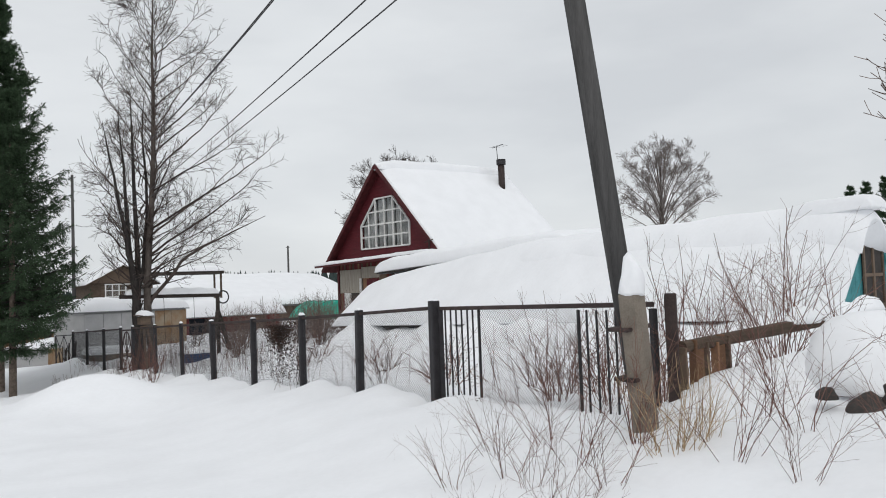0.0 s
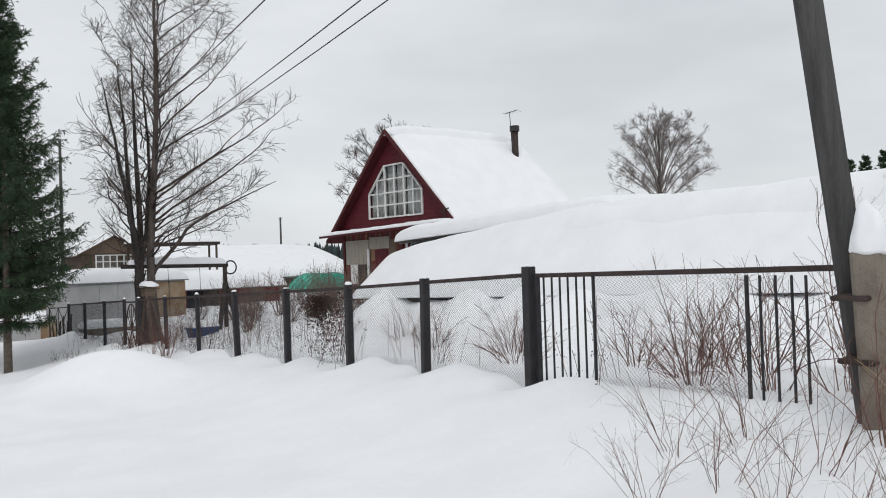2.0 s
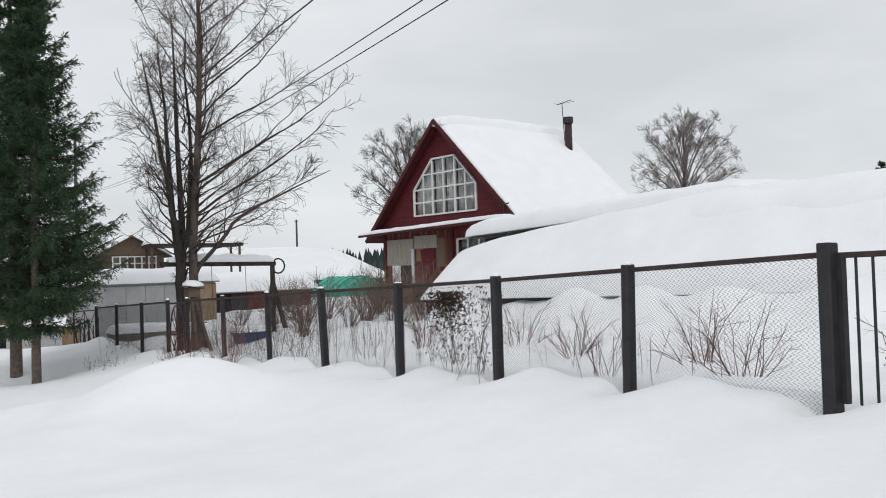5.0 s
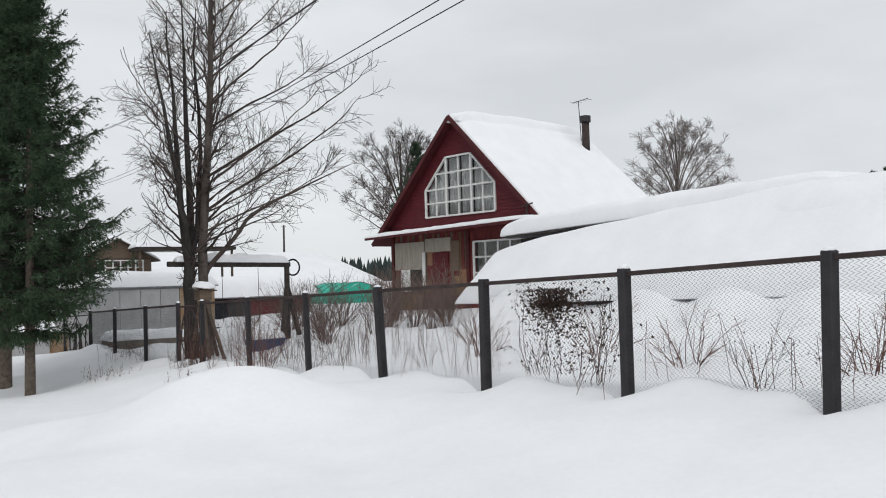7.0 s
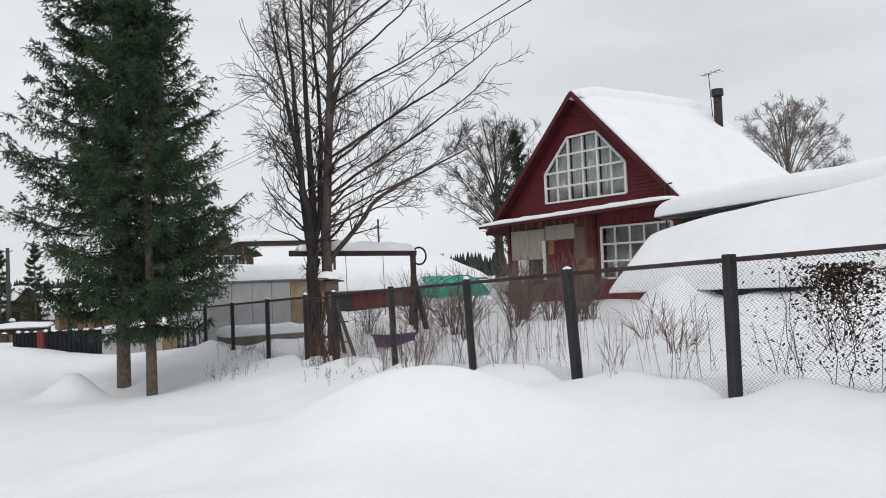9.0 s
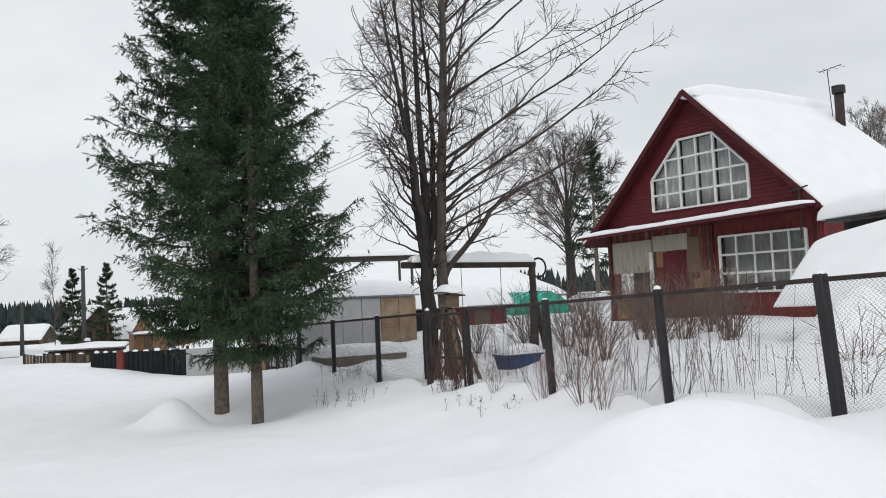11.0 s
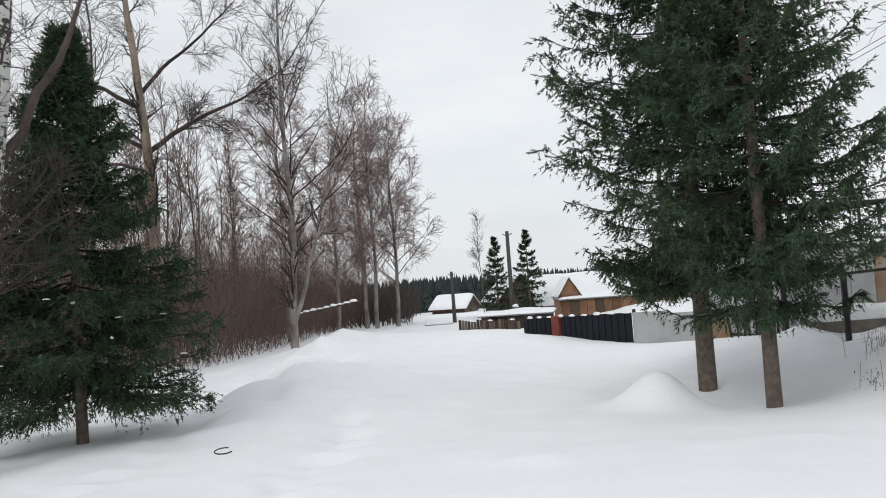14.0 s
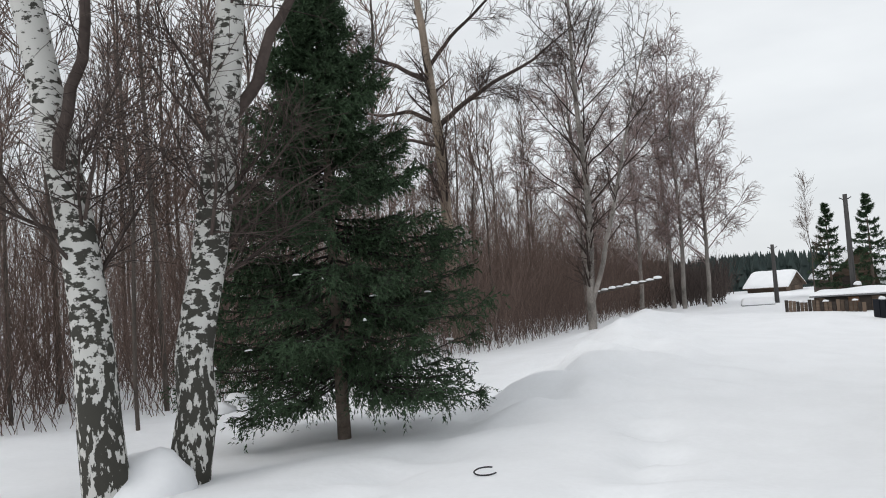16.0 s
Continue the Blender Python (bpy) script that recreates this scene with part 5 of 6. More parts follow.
lead_a = [stem(p, r) for p, r in (
    ([(0, 0, -0.4), (-0.02, 0, 1.6), (0.06, 0.05, 3.2), (0.12, 0.1, 6.5), (0.0, 0.1, 9.8)], [0.20, 0.165, 0.10, 0.06, 0.01]),
    ([(-0.02, 0, 1.9), (-0.12, 0.1, 3.0), (-0.34, 0.2, 4.6), (-0.42, 0.3, 6.8), (-0.62, 0.3, 9.2)], [0.11, 0.10, 0.075, 0.045, 0.01]),
    ([(0.0, 0, 2.6), (-0.3, -0.2, 3.6), (-0.62, -0.3, 5.2), (-0.9, -0.3, 7.0), (-1.15, -0.4, 8.4)], [0.09, 0.08, 0.06, 0.035, 0.01]),
    ([(0.02, 0, 2.8), (0.2, 0.35, 4.0), (0.32, 0.7, 5.6), (0.2, 0.9, 8.2), (0.3, 0.9, 9.6)], [0.08, 0.07, 0.055, 0.03, 0.01]))]
limbs_a = limbs_on(lead_a[0], 8, 2.6, 9.0, 250, 80, 1.7, 1.1, 12, 0.035) + limbs_on(lead_a[1], 8, 3.0, 8.6, 170, 75, 1.4, 1.0, 13, 0.035) + limbs_on(lead_a[2], 8, 3.2, 8.0, 190, 80, 1.1, 1.0, 14, 0.03) + limbs_on(lead_a[3], 8, 3.4, 9.0, 80, 90, 1.6, 1.0, 15, 0.03) + limbs_on(lead_a[1], 5, 2.5, 4.6, 195, 70, 1.6, 0.5, 16, 0.026)
aspen = bare_tree_meshes(lead_a + limbs_a, 11, 160, 760, 1400, 1.15, 0.7, 0.42, thin=0.0046, up=0.16, ang=44, wob=0.06, span=(0.26, 0.99), tip=0.35, thick=0.34, main=4, ks=(6, 5, 4))
bare_tree(on_ground(3.15, 30.15), "tall leafless tree with a dark forked trunk", aspen, BARK_DARK, TWIG)
lead_b = [stem([(0.04, 0, -0.4), (-0.06, 0, 3.2), (0.18, 0.05, 6.0), (0.36, 0.05, 9.0), (0.38, 0.0, 14.0)], [0.15, 0.12, 0.095, 0.065, 0.012])]
low_limb = [stem([(-0.04, 0, 2.1), (0.45, -0.1, 2.8), (1.15, -0.25, 3.75), (2.1, -0.4, 4.3), (3.9, -0.6, 5.2)], [0.07, 0.062, 0.05, 0.035, 0.008])]
limbs_b = limbs_on(lead_b[0], 15, 3.4, 12.6, 0, 52, 4.6, 0.66, 21, 0.043) + limbs_on(lead_b[0], 10, 4.6, 12.8, 100, 40, 3.0, 0.9, 22, 0.032) + limbs_on(lead_b[0], 10, 4.6, 13.0, 255, 45, 3.0, 0.85, 24, 0.032) + limbs_on(lead_b[0], 10, 6.4, 13.4, 180, 45, 2.5, 1.05, 25, 0.03) + limbs_on(lead_b[0], 10, 2.6, 5.4, 0, 60, 4.2, 0.36, 26, 0.036)
aspen_b = bare_tree_meshes(lead_b + low_limb + limbs_b, 23, 340, 1700, 3000, 1.45, 0.8, 0.45, thin=0.0046, up=0.14, ang=45, wob=0.06, span=(0.24, 0.99), tip=0.35, thick=0.36, main=1, ks=(6, 5, 4))
bare_tree(on_ground(3.55, 30.2), "tall leafless tree with a slender grey trunk", aspen_b, BARK, TWIG)

sp_big = spruce_meshes(14.0, 3.35, 2.1, 5, 34, 8, 26, 17, sink=-0.36, r0=0.17, wide=0.0135, nlen=0.062, hang=4, swing=1.5, spray=0.28, skirt=0.45)
spruce(on_ground(-1.15, 32.25, 0, -0.02), "tall dark green spruce standing in snow", sp_big, group="spruces by the fence")
sp_mid = spruce_meshes(9.8, 2.7, 1.6, 8, 29, 7, 24, 16, sink=-0.32, r0=0.125, wide=0.011, nlen=0.058, hang=4, swing=1.5, power=0.8, spray=0.28, skirt=0.55)
spruce(on_ground(-0.69, 29.8, 0, -0.02), "younger dark green spruce with a bare lower trunk", sp_mid, group="spruces by the fence")
sp_low = spruce_meshes(6.7, 2.6, 0.85, 15, 26, 10, 24, 16, sink=-0.4, nlen=0.048, r0=0.10, wide=0.011, swing=1.0, hang=4, power=1.08, spray=0.32)
low_spruce = spruce(on_ground(-11.35, 29.7), "low bushy spruce with boughs near the snow", sp_low)
g = np.random.default_rng(3)
for i in range(14):
    a, r = g.uniform(-2.6, 0.6), g.uniform(1.0, 2.1)
    z = 0.35 + (2.2 - r) * 1.6 + g.uniform(0, 0.3)
    part("snow_clump", snow_cap(g.uniform(0.02, 0.07), g.uniform(0.012, 0.04), pose(r * math.cos(a), r * math.sin(a), z), None if i % 2 else 0.03, i), SNOW, low_spruce, smooth=True)
for a, r, z, w in ((-2.1, 1.75, 0.62, 0.24), (-1.95, 1.6, 0.78, 0.16), (-2.35, 1.6, 0.58, 0.18)):
    part("snow_clump", snow_cap(w, w * 0.5, pose(r * math.cos(a), r * math.sin(a), z), w * 0.7, 5 * w), SNOW, low_spruce, "thick pad of snow on a low bough", smooth=True)

# the two near birches
birch_l = bare_tree_meshes(stems_of([([(0, 0, -0.4), (-0.10, -0.04, 1.5), (-0.28, -0.15, 3.5), (-0.75, -0.45, 7), (-1.3, -0.7, 14)], [0.25, 0.205, 0.18, 0.14, 0.02]),
                                     ([(-0.3, -0.15, 3.4), (0.1, 0.05, 4.6), (0.3, 0.1, 6.5), (0.5, 0.1, 9)], [0.07, 0.06, 0.045, 0.01])]), 31, 22, 260, 1300, 2.6, 1.2, 0.7, up=0.2, thick=0.13, main=1, span=(0.3, 0.98), droop=0.25)
birch_r = bare_tree_meshes(stems_of([([(0, 0, -0.4), (0.16, 0.2, 1.5), (0.36, 0.48, 3.2), (0.5, 0.8, 5.5), (0.9, 1.2, 14)], [0.245, 0.205, 0.19, 0.16, 0.02]),
                                     ([(0.40, 0.58, 3.9), (0.68, 0.75, 4.5), (1.12, 0.95, 5.3), (1.6, 1.2, 6.8)], [0.085, 0.07, 0.055, 0.014])]), 37, 20, 240, 1200, 2.6, 1.2, 0.7, up=0.2, thick=0.13, main=1, span=(0.3, 0.98), droop=0.25)
bare_tree(on_ground(-11.65, 25.95), "birch with white bark and dark lozenges, leaning outward", birch_l, BIRCH, TWIG, "birch", "birches by the road")
bare_tree(on_ground(-11.45, 26.75), "birch with white bark and dark lozenges, leaning over", birch_r, BIRCH, TWIG, "birch", "birches by the road")
tagged(part("snow_drift", snow_cap(0.5, 0.5, on_ground(-11.52, 26.36, 0, -0.1), 0.5, 8), SNOW, smooth=True), "drift of snow lodged between the birch stems", "snow drift")

# tall birches along the road's left side
road_lead = [stem([(0, 0, -0.4), (0.12, 0, 2.6), (0.34, 0, 5.3), (0.24, 0, 9.0), (0.3, 0.1, 18.0)], [0.17, 0.14, 0.12, 0.085, 0.01]),
             stem([(0.05, 0, 1.0), (0.72, 0.1, 2.7), (1.1, 0.1, 4.2), (1.75, 0.1, 6.8), (3.1, 0.0, 11.5)], [0.10, 0.09, 0.075, 0.055, 0.01])]
road_limbs = limbs_on(road_lead[0], 30, 4.2, 17.0, 0, 180, 3.6, 0.95, 51, 0.04) + limbs_on(road_lead[1], 14, 3.4, 10.8, 0, 180, 2.0, 1.0, 52, 0.03)
road_birch = bare_tree_meshes(road_lead + road_limbs, 50, 210, 900, 2400, 1.7, 1.0, 0.7, up=0.14, ang=40, wob=0.06, span=(0.15, 0.99), droop=0.4, thin=0.0056, tip=0.35, thick=0.36, main=2, ks=(6, 5, 4))
bare_tree(on_ground(-14.05, 50.0), "tall leafless birch with a forked grey trunk by the road", road_birch, GREY_BIRCH, TWIG, "birch")
birch_f = []
for i, top in enumerate((15.2, 12.6, 14.0)):
    lead = [stem([(0, 0, -0.4), (0.1, 0.05, top * 0.3), (-0.1, 0.1, top * 0.65), (0.05, 0, top)], [0.13, 0.10, 0.06, 0.008])]
    sides = limbs_on(lead[0], 34, 2.6, top - 0.8, 0, 180, 3.4, 0.85, 53 + i, 0.035)
    birch_f.append(bare_tree_meshes(lead + sides, 56 + i, 190, 900, 2900, 1.7, 1.0, 0.8, up=0.1, ang=38, wob=0.07, span=(0.15, 0.99), droop=0.55, thin=0.0075, tip=0.35, thick=0.36, main=1, ks=(6, 5, 4)))
first = []
for i in range(3):
    first.append(bare_tree(on_ground((-13.7, -12.6, -14.6)[i], (65.5, 66.5, 67)[i]), "leafless birch with fine pinkish twigs beside the road", birch_f[i], GREY_BIRCH, TWIG_PINK, "birch", "birches along the road"))
for i, (x, y, s) in enumerate(((-15.4, 63, 0.9), (-16.4, 57, 1.0))):
    copy_thing(first[1 + i % 2], on_ground(x, y, 70 * i) @ Matrix.Scale(s, 4))
tan_lead = stems_of([([(0.25, 0, -0.4), (0.15, 0, 4), (-0.1, 0, 8.5), (-0.5, 0, 13.5), (-0.9, 0, 18)], [0.25, 0.22, 0.18, 0.13, 0.02]),
                     ([(-0.1, 0, 8.3), (0.9, 0.1, 8.95), (2.1, 0.2, 9.6), (3.8, 0.2, 10.2), (5.6, 0.1, 11.2)], [0.12, 0.10, 0.08, 0.055, 0.012]),
                     ([(-0.1, 0, 8.5), (-1.3, 0.1, 9.2), (-2.6, 0.2, 9.25), (-4.6, 0.2, 9.9)], [0.10, 0.085, 0.06, 0.012]),
                     ([(-0.05, 0, 7.6), (-1.2, -0.2, 8.0), (-2.8, -0.3, 7.9), (-4.2, -0.4, 8.3)], [0.08, 0.06, 0.045, 0.01]),
                     ([(-0.3, 0, 10.2), (-1.8, 0.2, 11.2), (-3.6, 0.2, 12.0), (-5.2, 0.3, 13.6)], [0.10, 0.08, 0.05, 0.01]),
                     ([(-0.3, 0, 10.6), (0.8, 0.2, 11.9), (2.2, 0.3, 12.8), (4.2, 0.3, 14.6)], [0.09, 0.07, 0.05, 0.01])])
tan = bare_tree_meshes(tan_lead, 61, 110, 900, 3600, 2.3, 1.2, 0.8, up=0.15, ang=44, span=(0.3, 0.98), droop=0.35, thin=0.0062, tip=0.35, thick=0.3, main=1, ks=(6, 5, 4))
bare_tree(on_ground(-19.0, 48.3), "tall tree with pale brown bark and spreading limbs", tan, TAN_BARK, TWIG)

snag = thing("fallen_branch", pose(-13.7, 50.0, 0.2), "snow-laden dead limb caught low across the wood's edge", "branch")
part("limb", into(rod((-13.9, 50.1, -0.1), (-11.3, 49.9, 0.28), 0.06, 0.025, 7), snag.matrix_world.inverted()), BARK, snag)
for i in range(9):
    f = 0.06 + 0.11 * i
    part("snow_cap", into(snow_cap(0.16, 0.05 + 0.02 * (i % 3), pose(-13.9 + 2.6 * f, 50.1 - 0.2 * f, -0.06 + 0.38 * f), 0.08, i), snag.matrix_world.inverted()), SNOW, snag, smooth=True)

# the wood: slim leafless trees in many copies
wood_kinds = []
for i in range(5):
    h = 9 + 1.4 * i
    ms = bare_tree_meshes(stems_of([([(0, 0, -0.3), (0.15, 0.1, h * 0.4), (-0.1, 0.2, h * 0.7), (0.1, 0, h)], [0.055, 0.045, 0.03, 0.008])]), 80 + i, 30, 140, 300, 2.2, 1.4, 0.8, up=0.5, ang=36, span=(0.3, 0.99), thin=0.008, thick=0.28, ks=(6, 4, 3))
    wood_kinds.append(ms)
g = np.random.default_rng(17)
spots = []
while len(spots) < 90:
    y = g.uniform(22, 90)
    x = g.uniform(-46, -13)
    if x > float(np.interp(y, (20, 30, 46, 95), (-13.5, -14.5, -16.0, -18))):
        continue
    if all((x - a) ** 2 + (y - b) ** 2 > 2.2 for a, b in spots):
        spots.append((x, y))
for _ in range(22):
    spots.append((g.uniform(-30, -16.5), g.uniform(25, 44)))
masters = []
for i, (x, y) in enumerate(spots):
    m = on_ground(x, y, g.uniform(0, 360)) @ Matrix.Scale(g.uniform(0.75, 1.15) if i < 90 else g.uniform(0.85, 1.25), 4)
    if i < 5:
        masters.append(bare_tree(m, "slim leafless tree in a dense brown wood", wood_kinds[i], BARK, TWIG_WOOD, "tree", "trees of the wood"))
    else:
        copy_thing(masters[i % 5], m)


def thicket(name, n, place, hmin, hmax, seed, mat, label, r=0.008, forks=5):
    """Undergrowth: countless thin stems in one mesh."""
    g = np.random.default_rng(seed)
    xy = np.array([place(g) for _ in range(n)])
    z = np.array([height(a, b) for a, b in xy]) - 0.1
    k = 4
    P = np.zeros((n, k, 3))
    P[:, 0] = np.column_stack([xy, z])
    d = g.normal(0, 0.26, (n, 3))
    d[:, 2] = 1
    ln = hmin + (hmax - hmin) * g.uniform(0, 1, n) ** 1.7
    for j in range(1, k):
        d = d + g.normal(0, 0.15, (n, 3))
        d /= np.linalg.norm(d, axis=1, keepdims=True)
        P[:, j] = P[:, j - 1] + d * (ln / (k - 1))[:, None]
    R = r * g.uniform(0.6, 1.5, n)[:, None] * np.linspace(1, 0.35, k)[None]
    P2, R2 = grow(P, R, n * forks, (0.15, 1), 36, 0.34 * hmax, 0.4, 0.2, 0.65, g, 3, 0.5)
    ob = mesh_ob(name, tri_mesh(name, *join([tubes(P, R, 3), tubes(P2, R2, 3)])), mat)
    return tagged(ob, label, "undergrowth", "", "stuff")


def in_wood(g):
    y = g.uniform(25, 80)
    edge = float(np.interp(y, (25, 34, 46, 80), (-20.0, -16.0, -15.2, -16)))
    return edge - abs(g.normal(0, 6)), y


thicket("undergrowth", 5800, in_wood, 1.0, 6.5, 91, TWIG_WOOD, "dense brown leafless undergrowth of the wood", 0.008, 6)


def far_wood(g):
    y = g.uniform(24, 130)
    return -20 - y * 0.06 - abs(g.normal(0, 9)), y


thicket("far_undergrowth", 3800, far_wood, 3.0, 11, 92, TWIG_WOOD, "brown leafless wood standing deep and dense", 0.015, 5)



def road_end(g):
    y = g.uniform(68, 112)
    return -4.9 - 0.132 * (y - 16.6) - abs(g.normal(0, 4)) - g.uniform(0, 1.5), y


thicket("roadside_undergrowth", 1500, road_end, 1.6, 3.6, 93, DARK_TWIG, "dark leafless scrub where the road bends away", 0.022, 4)

# distant trees over the roofs
limbs = [([(0, 0, -0.5), (0.1, 0, 4), (0, 0, 8), (0, 0, 15.5)], [0.6, 0.45, 0.25, 0.03])]
for i in range(34):
    a, f = 2.4 * i, (i + 0.5) / 34
    up = math.sin(radians(-22 + 104 * f))
    out = 6.4 * math.sqrt(max(0.02, 1 - up * up))
    zt, z0 = 11.0 + 6.2 * up, 4.8 + 6.0 * f
    limbs.append(([(0, 0, z0), (out * 0.3 * math.cos(a), out * 0.3 * math.sin(a), z0 + (zt - z0) * 0.42), (out * 0.68 * math.cos(a), out * 0.68 * math.sin(a), z0 + (zt - z0) * 0.78), (out * math.cos(a), out * math.sin(a), zt)], [0.085, 0.06, 0.04, 0.014]))
big = bare_tree_meshes(stems_of(limbs), 70, 380, 2600, 7500, 2.2, 1.2, 0.8, up=0.2, ang=38, span=(0.3, 0.99), thin=0.010, thick=0.4, ks=(6, 4, 3), main=1)
bare_tree(pose(64.0, 72.5, 1.2) @ Matrix.Scale(0.93, 4), "large round-headed leafless tree far behind the roofs", big, BARK, TWIG_HAZE)
bt = bare_tree(pose(34, 79, -1.0, 0, 0, 40) @ Matrix.Scale(0.95, 4), "spreading leafless tree behind the red house", big, BARK_DARK, TWIG)
pine = spruce_meshes(12.5, 3.0, 4.0, 77, 14, 5, 8, 12, nlen=0.2, r0=0.2, wide=0.03, hang=2, swing=2.0)
spruce(pose(28.0, 64.5, -1.2), "green pine behind the red house", pine, NEEDLE_PALE)
firs = spruce_meshes(12, 3.3, 1.0, 79, 15, 7, 8, 9, nlen=0.25, r0=0.2, wide=0.05, hang=1)
f0 = spruce(pose(-6.5, 67.0, -1.8) @ Matrix.Scale(0.43, 4), "dark spruce beside a distant cottage", firs, group="distant spruces")
for x, y, s in ((-4.6, 67.0, 1.02), (80, 60.5, 2.2), (84, 61.5, 2.35), (76.5, 60, 1.6), (88, 62, 2.5)):
    copy_thing(f0, pose(x, y, height(x, y) - 0.2, 0, 0, x * 7) @ Matrix.Scale(s, 4))
tr_far = copy_thing(masters[2], pose(-7.0, 61, -1.8, 0, 0, 30) @ Matrix.Scale(0.46, 4))
tr_far["label"] = "leafless garden tree beside a distant cottage"
tr_far2 = copy_thing(masters[3], pose(1.5, 63, -1.5, 0, 0, 130) @ Matrix.Scale(0.32, 4))
side_tree = copy_thing(masters[1], on_ground(11.2, 6.8, 60) @ Matrix.Scale(0.62, 4))
side_tree["label"] = "small leafless tree beside the turquoise shed"
tr_far2["label"] = "small leafless garden tree behind the sheds"


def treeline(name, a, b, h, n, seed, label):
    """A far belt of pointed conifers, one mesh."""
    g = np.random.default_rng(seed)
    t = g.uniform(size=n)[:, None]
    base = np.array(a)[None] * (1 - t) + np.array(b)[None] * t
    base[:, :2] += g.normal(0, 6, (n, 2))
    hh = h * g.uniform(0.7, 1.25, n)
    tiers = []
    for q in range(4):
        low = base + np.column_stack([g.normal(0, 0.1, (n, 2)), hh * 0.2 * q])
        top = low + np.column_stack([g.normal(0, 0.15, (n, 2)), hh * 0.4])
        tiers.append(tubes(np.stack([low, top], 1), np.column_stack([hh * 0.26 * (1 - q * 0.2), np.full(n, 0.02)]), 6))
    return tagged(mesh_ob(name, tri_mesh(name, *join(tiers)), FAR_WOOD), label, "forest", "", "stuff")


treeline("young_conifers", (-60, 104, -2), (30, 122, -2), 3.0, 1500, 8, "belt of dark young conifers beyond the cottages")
treeline("far_forest", (-260, 560, -2), (90, 620, -2), 9.5, 800, 5, "dark distant conifer forest on the horizon")
treeline("far_forest", (90, 520, -2), (520, 480, -2), 15, 700, 6, "dark distant conifer forest on the horizon")


# ---- shrubs ----
def bush(x, y, label, mesh, mat, turn=0.0, group="", s=1.0):
    ob = mesh_ob("bush", mesh, mat)
    ob.matrix_world = on_ground(x, y, turn) @ Matrix.Scale(s, 4)
    return tagged(ob, label, "bush", group)


def scatter(mesh, mat, spots, label, group):
    first = None
    for i, (x, y, s) in enumerate(spots):
        m = on_ground(x, y, 67 * i) @ Matrix.Scale(s, 4)
        if first is None:
            first = bush(x, y, label, mesh, mat, 0, group, s)
        else:
            copy_thing(first, m)


b_tall = tri_mesh("bush", *bush_mesh(1.9, 0.35, 16, 1, 5, 5, 0.007))
b_low = tri_mesh("bush", *bush_mesh(1.05, 0.55, 16, 2, 5, 4, 0.006))
b_thin = tri_mesh("bush", *bush_mesh(1.2, 0.3, 9, 4, 4, 3, 0.005))
b_straw = tri_mesh("bush", *bush_mesh(0.95, 0.28, 30, 5, 2, 2, 0.004))
b_lean = tri_mesh("bush", *bush_mesh(1.5, 0.6, 9, 6, 5, 6, 0.0045))
scatter(b_tall, TWIG_RED, ((6.7, 7.2, 1.0), (7.3, 6.4, 0.95), (6.2, 6.3, 0.8), (8.2, 7.4, 0.9), (5.6, 7.4, 0.7), (5.5, 8.2, 0.75), (4.5, 5.5, 0.6), (6.0, 6.9, 0.8)), "tangled reddish leafless bush in the snow", "bushes by the gate")
scatter(b_lean, TWIG_RED, ((5.4, 4.6, 0.9), (3.7, 4.9, 0.7), (4.4, 4.4, 0.8), (6.1, 3.7, 0.8), (7.0, 4.0, 0.9), (5.0, 3.4, 0.7), (2.7, 5.0, 0.45), (3.2, 4.9, 0.55), (3.0, 4.4, 0.5), (5.6, 5.2, 0.9), (6.2, 5.6, 1.0), (3.1, 6.2, 0.62), (3.5, 6.0, 0.7), (3.9, 5.6, 0.8), (3.4, 5.5, 0.6), (4.2, 6.4, 0.8), (3.8, 6.7, 0.7), (4.3, 3.7, 0.6), (5.8, 3.0, 0.6), (6.6, 3.3, 0.7), (6.9, 5.5, 1.0)), "sprawling leafless shrub in deep snow", "shrubs by the utility pole")
scatter(b_straw, STRAW, ((4.4, 5.0, 0.9), (4.8, 5.1, 0.85)), "pale dry weed stalks at the foot of the pole", "dry weeds by the pole")
scatter(b_low, TWIG_RED, ((6.2, 9.0, 1.1), (6.5, 8.4, 1.1), (6.9, 9.3, 1.0), (6.6, 10.4, 0.9), (6.0, 12.2, 0.9), (6.8, 13.6, 1.0), (6.5, 16.0, 0.9), (7.0, 18.4, 0.9), (6.1, 20.6, 1.0), (7.2, 22.6, 0.9)), "low leafless bush in the snowy garden", "garden bushes")
scatter(b_thin, TWIG, ((5.6, 14.2, 0.8), (5.2, 17.6, 0.8), (4.9, 20.4, 0.9), (4.3, 22.9, 1.1), (3.9, 23.5, 1.2), (3.7, 25.4, 1.1), (4.4, 26.2, 1.0), (5.4, 24.4, 1.0), (2.3, 27.0, 0.5), (1.9, 32.0, 0.6)), "thin leafless garden shrub behind the fence", "garden shrubs")
b_house = tri_mesh("bush", *bush_mesh(2.0, 0.35, 26, 9, 6, 6, 0.011))
scatter(b_tall, TWIG, ((2.75, 22.9, 0.78), (2.7, 22.4, 0.7), (2.6, 23.9, 0.6), (2.45, 25.3, 0.45)), "upright leafless saplings beside the fence", "saplings by the fence")
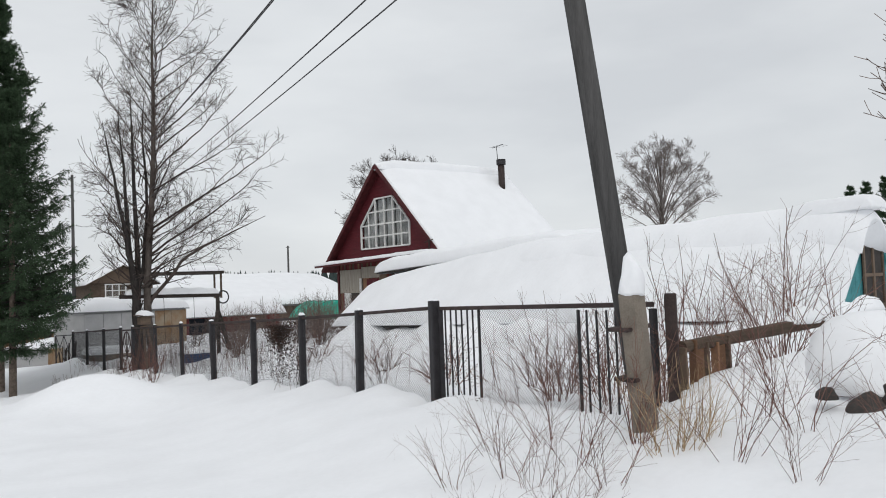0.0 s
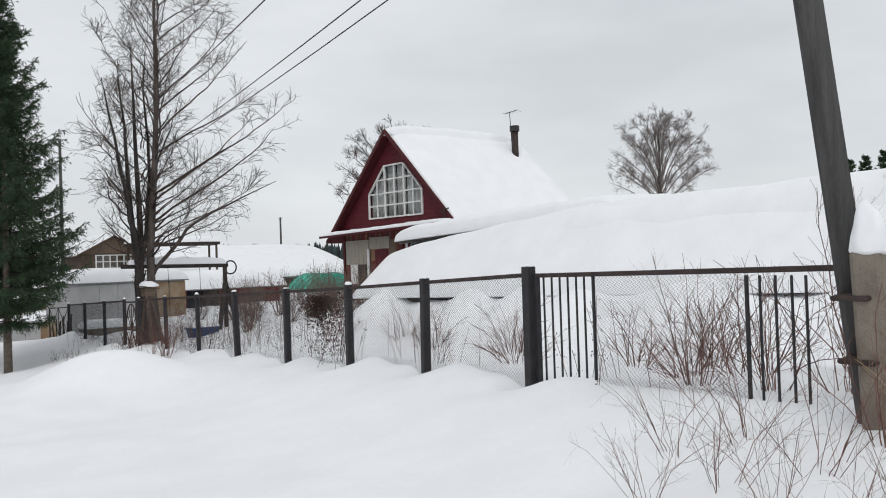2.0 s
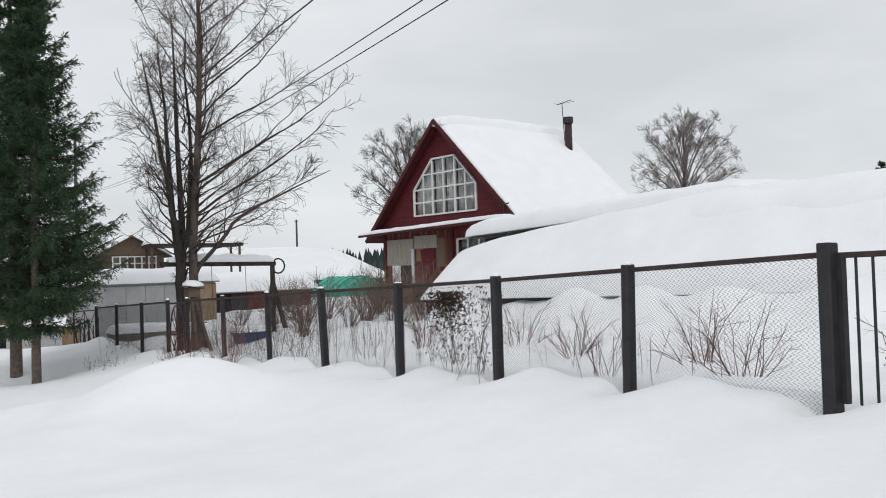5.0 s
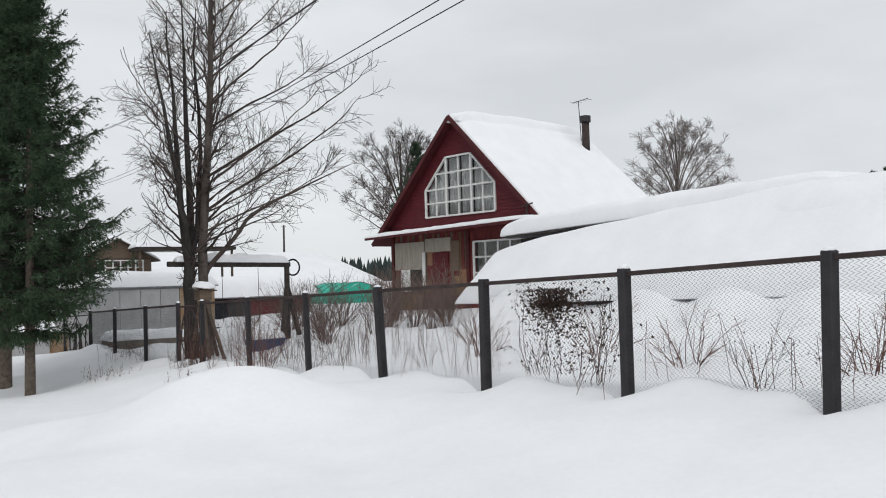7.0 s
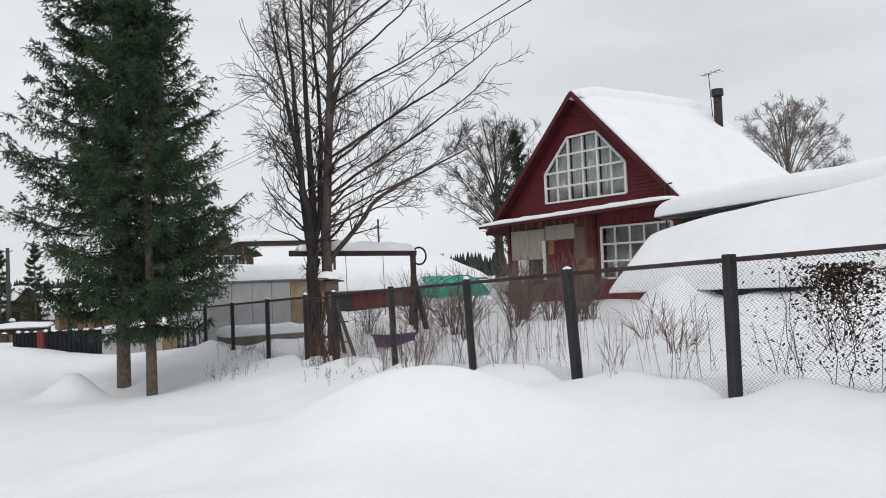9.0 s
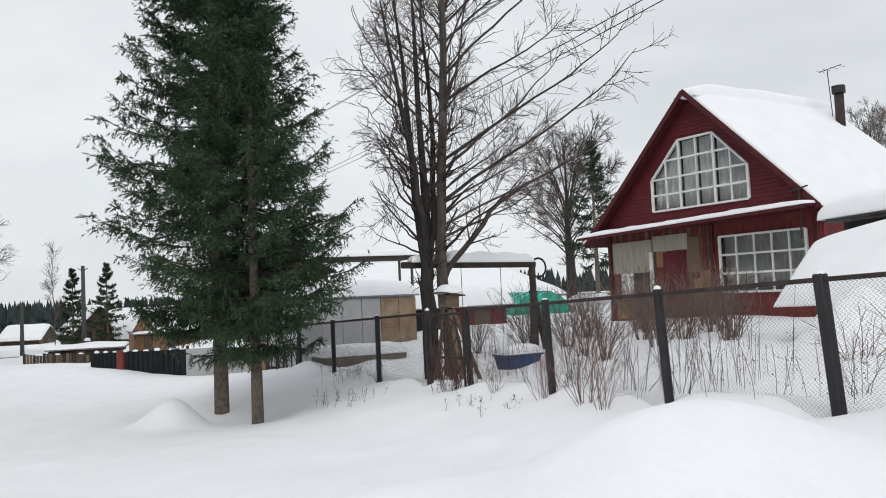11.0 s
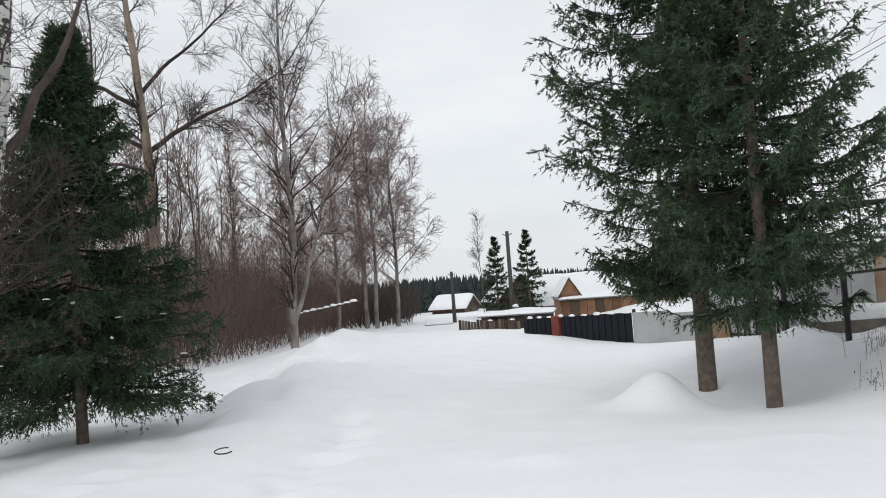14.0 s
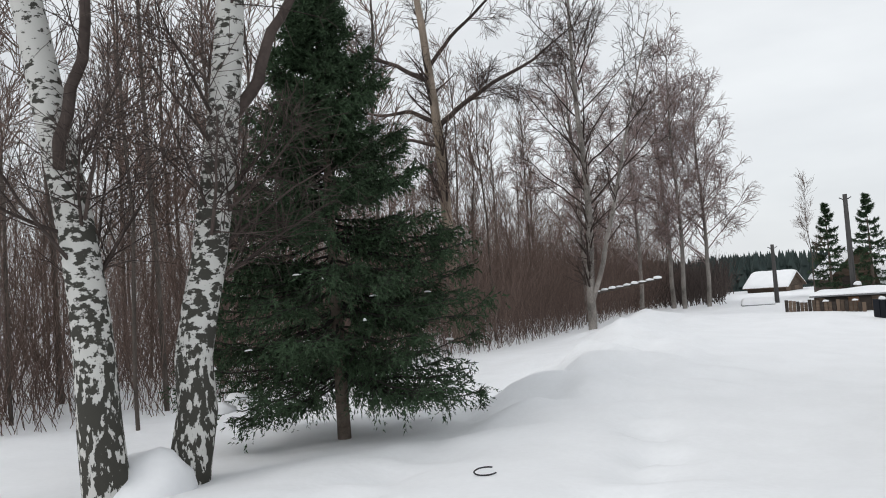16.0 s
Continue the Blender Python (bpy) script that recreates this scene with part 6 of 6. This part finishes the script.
scatter(b_house, TWIG_WOOD, ((9.2, 31.2, 1.0), (8.4, 32.6, 1.0), (10.2, 32.4, 1.0), (11.3, 31.0, 1.1), (7.6, 34.2, 0.9), (9.6, 30.0, 1.0), (8.6, 29.6, 0.9), (10.8, 33.6, 1.1), (7.2, 31.4, 0.9), (6.4, 29.2, 0.8), (5.9, 27.6, 0.75), (7.4, 28.0, 0.8), (8.8, 27.4, 0.85), (10.0, 28.6, 0.9), (6.8, 33.0, 0.9), (5.6, 33.5, 0.7), (12.0, 32.2, 1.0)), "brown leafless shrub in front of the veranda", "shrubs by the house")


# dry climber hung on the wire between two posts
vine = thing("dry_vine", pose(fence_x(16.0) + 0.06, 16.0, height(fence_x(16.0), 16.0)), "withered dark climbing plant tangled on the wire fence", "vine")
g = np.random.default_rng(41)
n = 12
P = np.zeros((n, 8, 3))
yy = g.normal(0, 0.45, n)
for j in range(8):
    P[:, j] = np.column_stack([0.05 + g.normal(0, 0.03, n) - 0.16 * yy * 0, yy + g.normal(0, 0.05, n) + yy * 0.05 * j, np.full(n, -0.1 + 1.15 * j / 7)])
P[:, :, 0] -= P[:, :, 1] * 0.16
mesh_ob("stem", tri_mesh("stem", *tubes(P, np.full((n, 8), 0.004), 4)), DRY_LEAF, vine)["kind"] = "stuff"
m = 2600
core = g.uniform(size=m) < 0.7
ly = np.where(core, g.normal(0.05, 0.22, m), g.normal(-0.05, 0.5, m))
lz = np.where(core, 1.12 - np.abs(g.normal(0, 0.24, m)), g.uniform(0.1, 1.2, m))
c = np.column_stack([g.normal(0.03, 0.07, m) - 0.16 * ly, ly, lz])
a, b = g.normal(size=(m, 3)), g.normal(size=(m, 3))
a *= (g.uniform(0.009, 0.024, m) / np.linalg.norm(a, axis=1))[:, None]
b *= (g.uniform(0.010, 0.022, m) / np.linalg.norm(b, axis=1))[:, None]
V = np.stack([c - a, c + b, c + a * 1.2, c - b], 1).reshape(-1, 3)
q = np.arange(m)[:, None] * 4
mesh_ob("foliage", tri_mesh("foliage", V, np.concatenate([q + [0, 1, 2], q + [0, 2, 3]])), DRY_LEAF, vine, "shrivelled dark leaves")["kind"] = "stuff"


def seeded_weeds(x, y, n, h, seed, label, group, spread=0.5):
    """Tall dead weeds with small dark seed heads."""
    g = np.random.default_rng(seed)
    ob = thing("dry_weed", on_ground(x, y), label, "weed", group)
    P = np.zeros((n, 5, 3))
    P[:, 0, :2] = g.normal(0, spread, (n, 2))
    P[:, 0, 2] = -0.2
    d = np.column_stack([g.normal(0, 0.13, (n, 2)), np.ones(n)])
    ln = h * g.uniform(0.6, 1.15, n)
    for j in range(1, 5):
        d = d + g.normal(0, 0.05, d.shape)
        P[:, j] = P[:, j - 1] + d * (ln / 4)[:, None]
    mesh_ob("stalk", tri_mesh("stalk", *tubes(P, np.full((n, 5), 0.0035), 3)), TWIG_RED, ob)["kind"] = "stuff"
    k = n * 14
    who, t = g.integers(n, size=k), g.uniform(1.4, 4, k)
    i = np.minimum(t.astype(int), 3)
    c = P[who, i] + (P[who, i + 1] - P[who, i]) * (t - i)[:, None] + g.normal(0, 0.035, (k, 3))
    a, b = g.normal(size=(k, 3)), g.normal(size=(k, 3))
    a *= (g.uniform(0.008, 0.022, k) / np.linalg.norm(a, axis=1))[:, None]
    b *= (0.009 / np.linalg.norm(b, axis=1))[:, None]
    V = np.stack([c - a, c + b, c + a, c - b], 1).reshape(-1, 3)
    q = np.arange(k)[:, None] * 4
    mesh_ob("seed_head", tri_mesh("seed_head", V, np.concatenate([q + [0, 1, 2], q + [0, 2, 3]])), DRY_LEAF, ob)["kind"] = "stuff"
    return ob


for i, (x, y, n, h) in enumerate(((5.2, 13.4, 14, 0.9), (4.9, 15.6, 16, 0.9), (4.6, 18.3, 18, 1.0), (4.3, 20.7, 18, 1.1), (4.2, 22.4, 20, 1.2), (3.8, 24.9, 22, 1.2), (5.2, 23.0, 18, 1.2), (3.3, 28.6, 14, 1.1), (4.6, 27.2, 18, 1.2), (1.9, 31.3, 8, 0.6), (5.8, 9.4, 12, 0.9))):
    seeded_weeds(x, y, n, h, 200 + i, "dead weed stalks with dark seed heads behind the fence", "weeds along the fence")

for i, (x, y, n, h) in enumerate(((2.35, 26.65, 34, 0.75), (2.5, 27.0, 26, 0.95), (1.0, 28.6, 12, 0.45), (0.75, 29.4, 10, 0.45), (1.9, 25.0, 7, 0.4), (2.1, 24.2, 7, 0.38), (2.9, 28.9, 22, 1.1), (3.3, 29.7, 20, 1.2), (1.6, 31.6, 14, 0.7), (4.0, 28.2, 18, 1.0))):
    seeded_weeds(x, y, n, h, 240 + i, "brown withered weeds by the wicket gate in snow", "weeds by the wicket", 0.2)

# low picket remnant and a buried heap beyond the pole
picket = thing("low_picket_fence", on_ground(5.7, 6.1), "low brown picket fence sagging under snow", "fence")
pk = picket.matrix_world.inverted()
Q0, Q1 = Vector((5.5, 6.05, 0.84)), Vector((9.2, 6.6, 1.04))
part("rail", into(rod(Q0, Q1, 0.06, 0.075, 9), pk), OLD_WOOD, picket, "weathered grey log rail")
for i in range(7):
    p = Q0.lerp(Q1, i / 34)
    part("picket", into(bar((p.x, p.y - 0.03, p.z - 0.8), (p.x + 0.02 * ((i * 5) % 3 - 1), p.y - 0.03, p.z + 0.02 * ((i * 7) % 4)), 0.10, 0.025, None, 0.005), pk), BROWN_WOOD if i % 3 else OLD_WOOD, picket)
for i in range(4, 8):
    p = Q0.lerp(Q1, (i + 0.6) / 8.4)
    part("snow_cap", into(snow_cap(0.34, 0.13 + 0.05 * (i % 3), pose(p.x, p.y, p.z + 0.02, 0, 0, 9), 0.12, i), pk), SNOW, picket, smooth=True)
heap = thing("rubbish_heap", pose(6.35, 4.75, 0.2), "dark boards and rubble half buried in snow", "heap")
for i, (x, y, z, r) in enumerate(((-0.22, -0.16, 0.08, 0.18), (0.0, -0.28, 0.04, 0.22), (0.25, -0.42, 0.05, 0.22), (-0.38, 0.1, 0.24, 0.09), (0.12, -0.14, 0.16, 0.2))):
    part("lump", snow_cap(r, r * 1.15, pose(x, y, z), None, 20 + i), DARK_GAP, heap)
part("snow_cover", snow_cap(0.85, 0.62, pose(0.62, 0.25, 0.28), 0.75, 33), SNOW, heap, smooth=True)
loop_bm = bmesh.new()
pts = [Vector((0.12 * math.cos(a), 0.04 * math.sin(a), 0.02 + 0.03 * math.sin(a))) for a in np.linspace(0.9, 5.6, 14)]
for p, q in zip(pts, pts[1:]):
    rod(p, q, 0.008, None, 6, loop_bm)
tagged(part("wire_loop", into(loop_bm, on_ground(-8.05, 27.3, 40, 0.02)), IRON), "bent loop of dark wire on the snow", "wire")
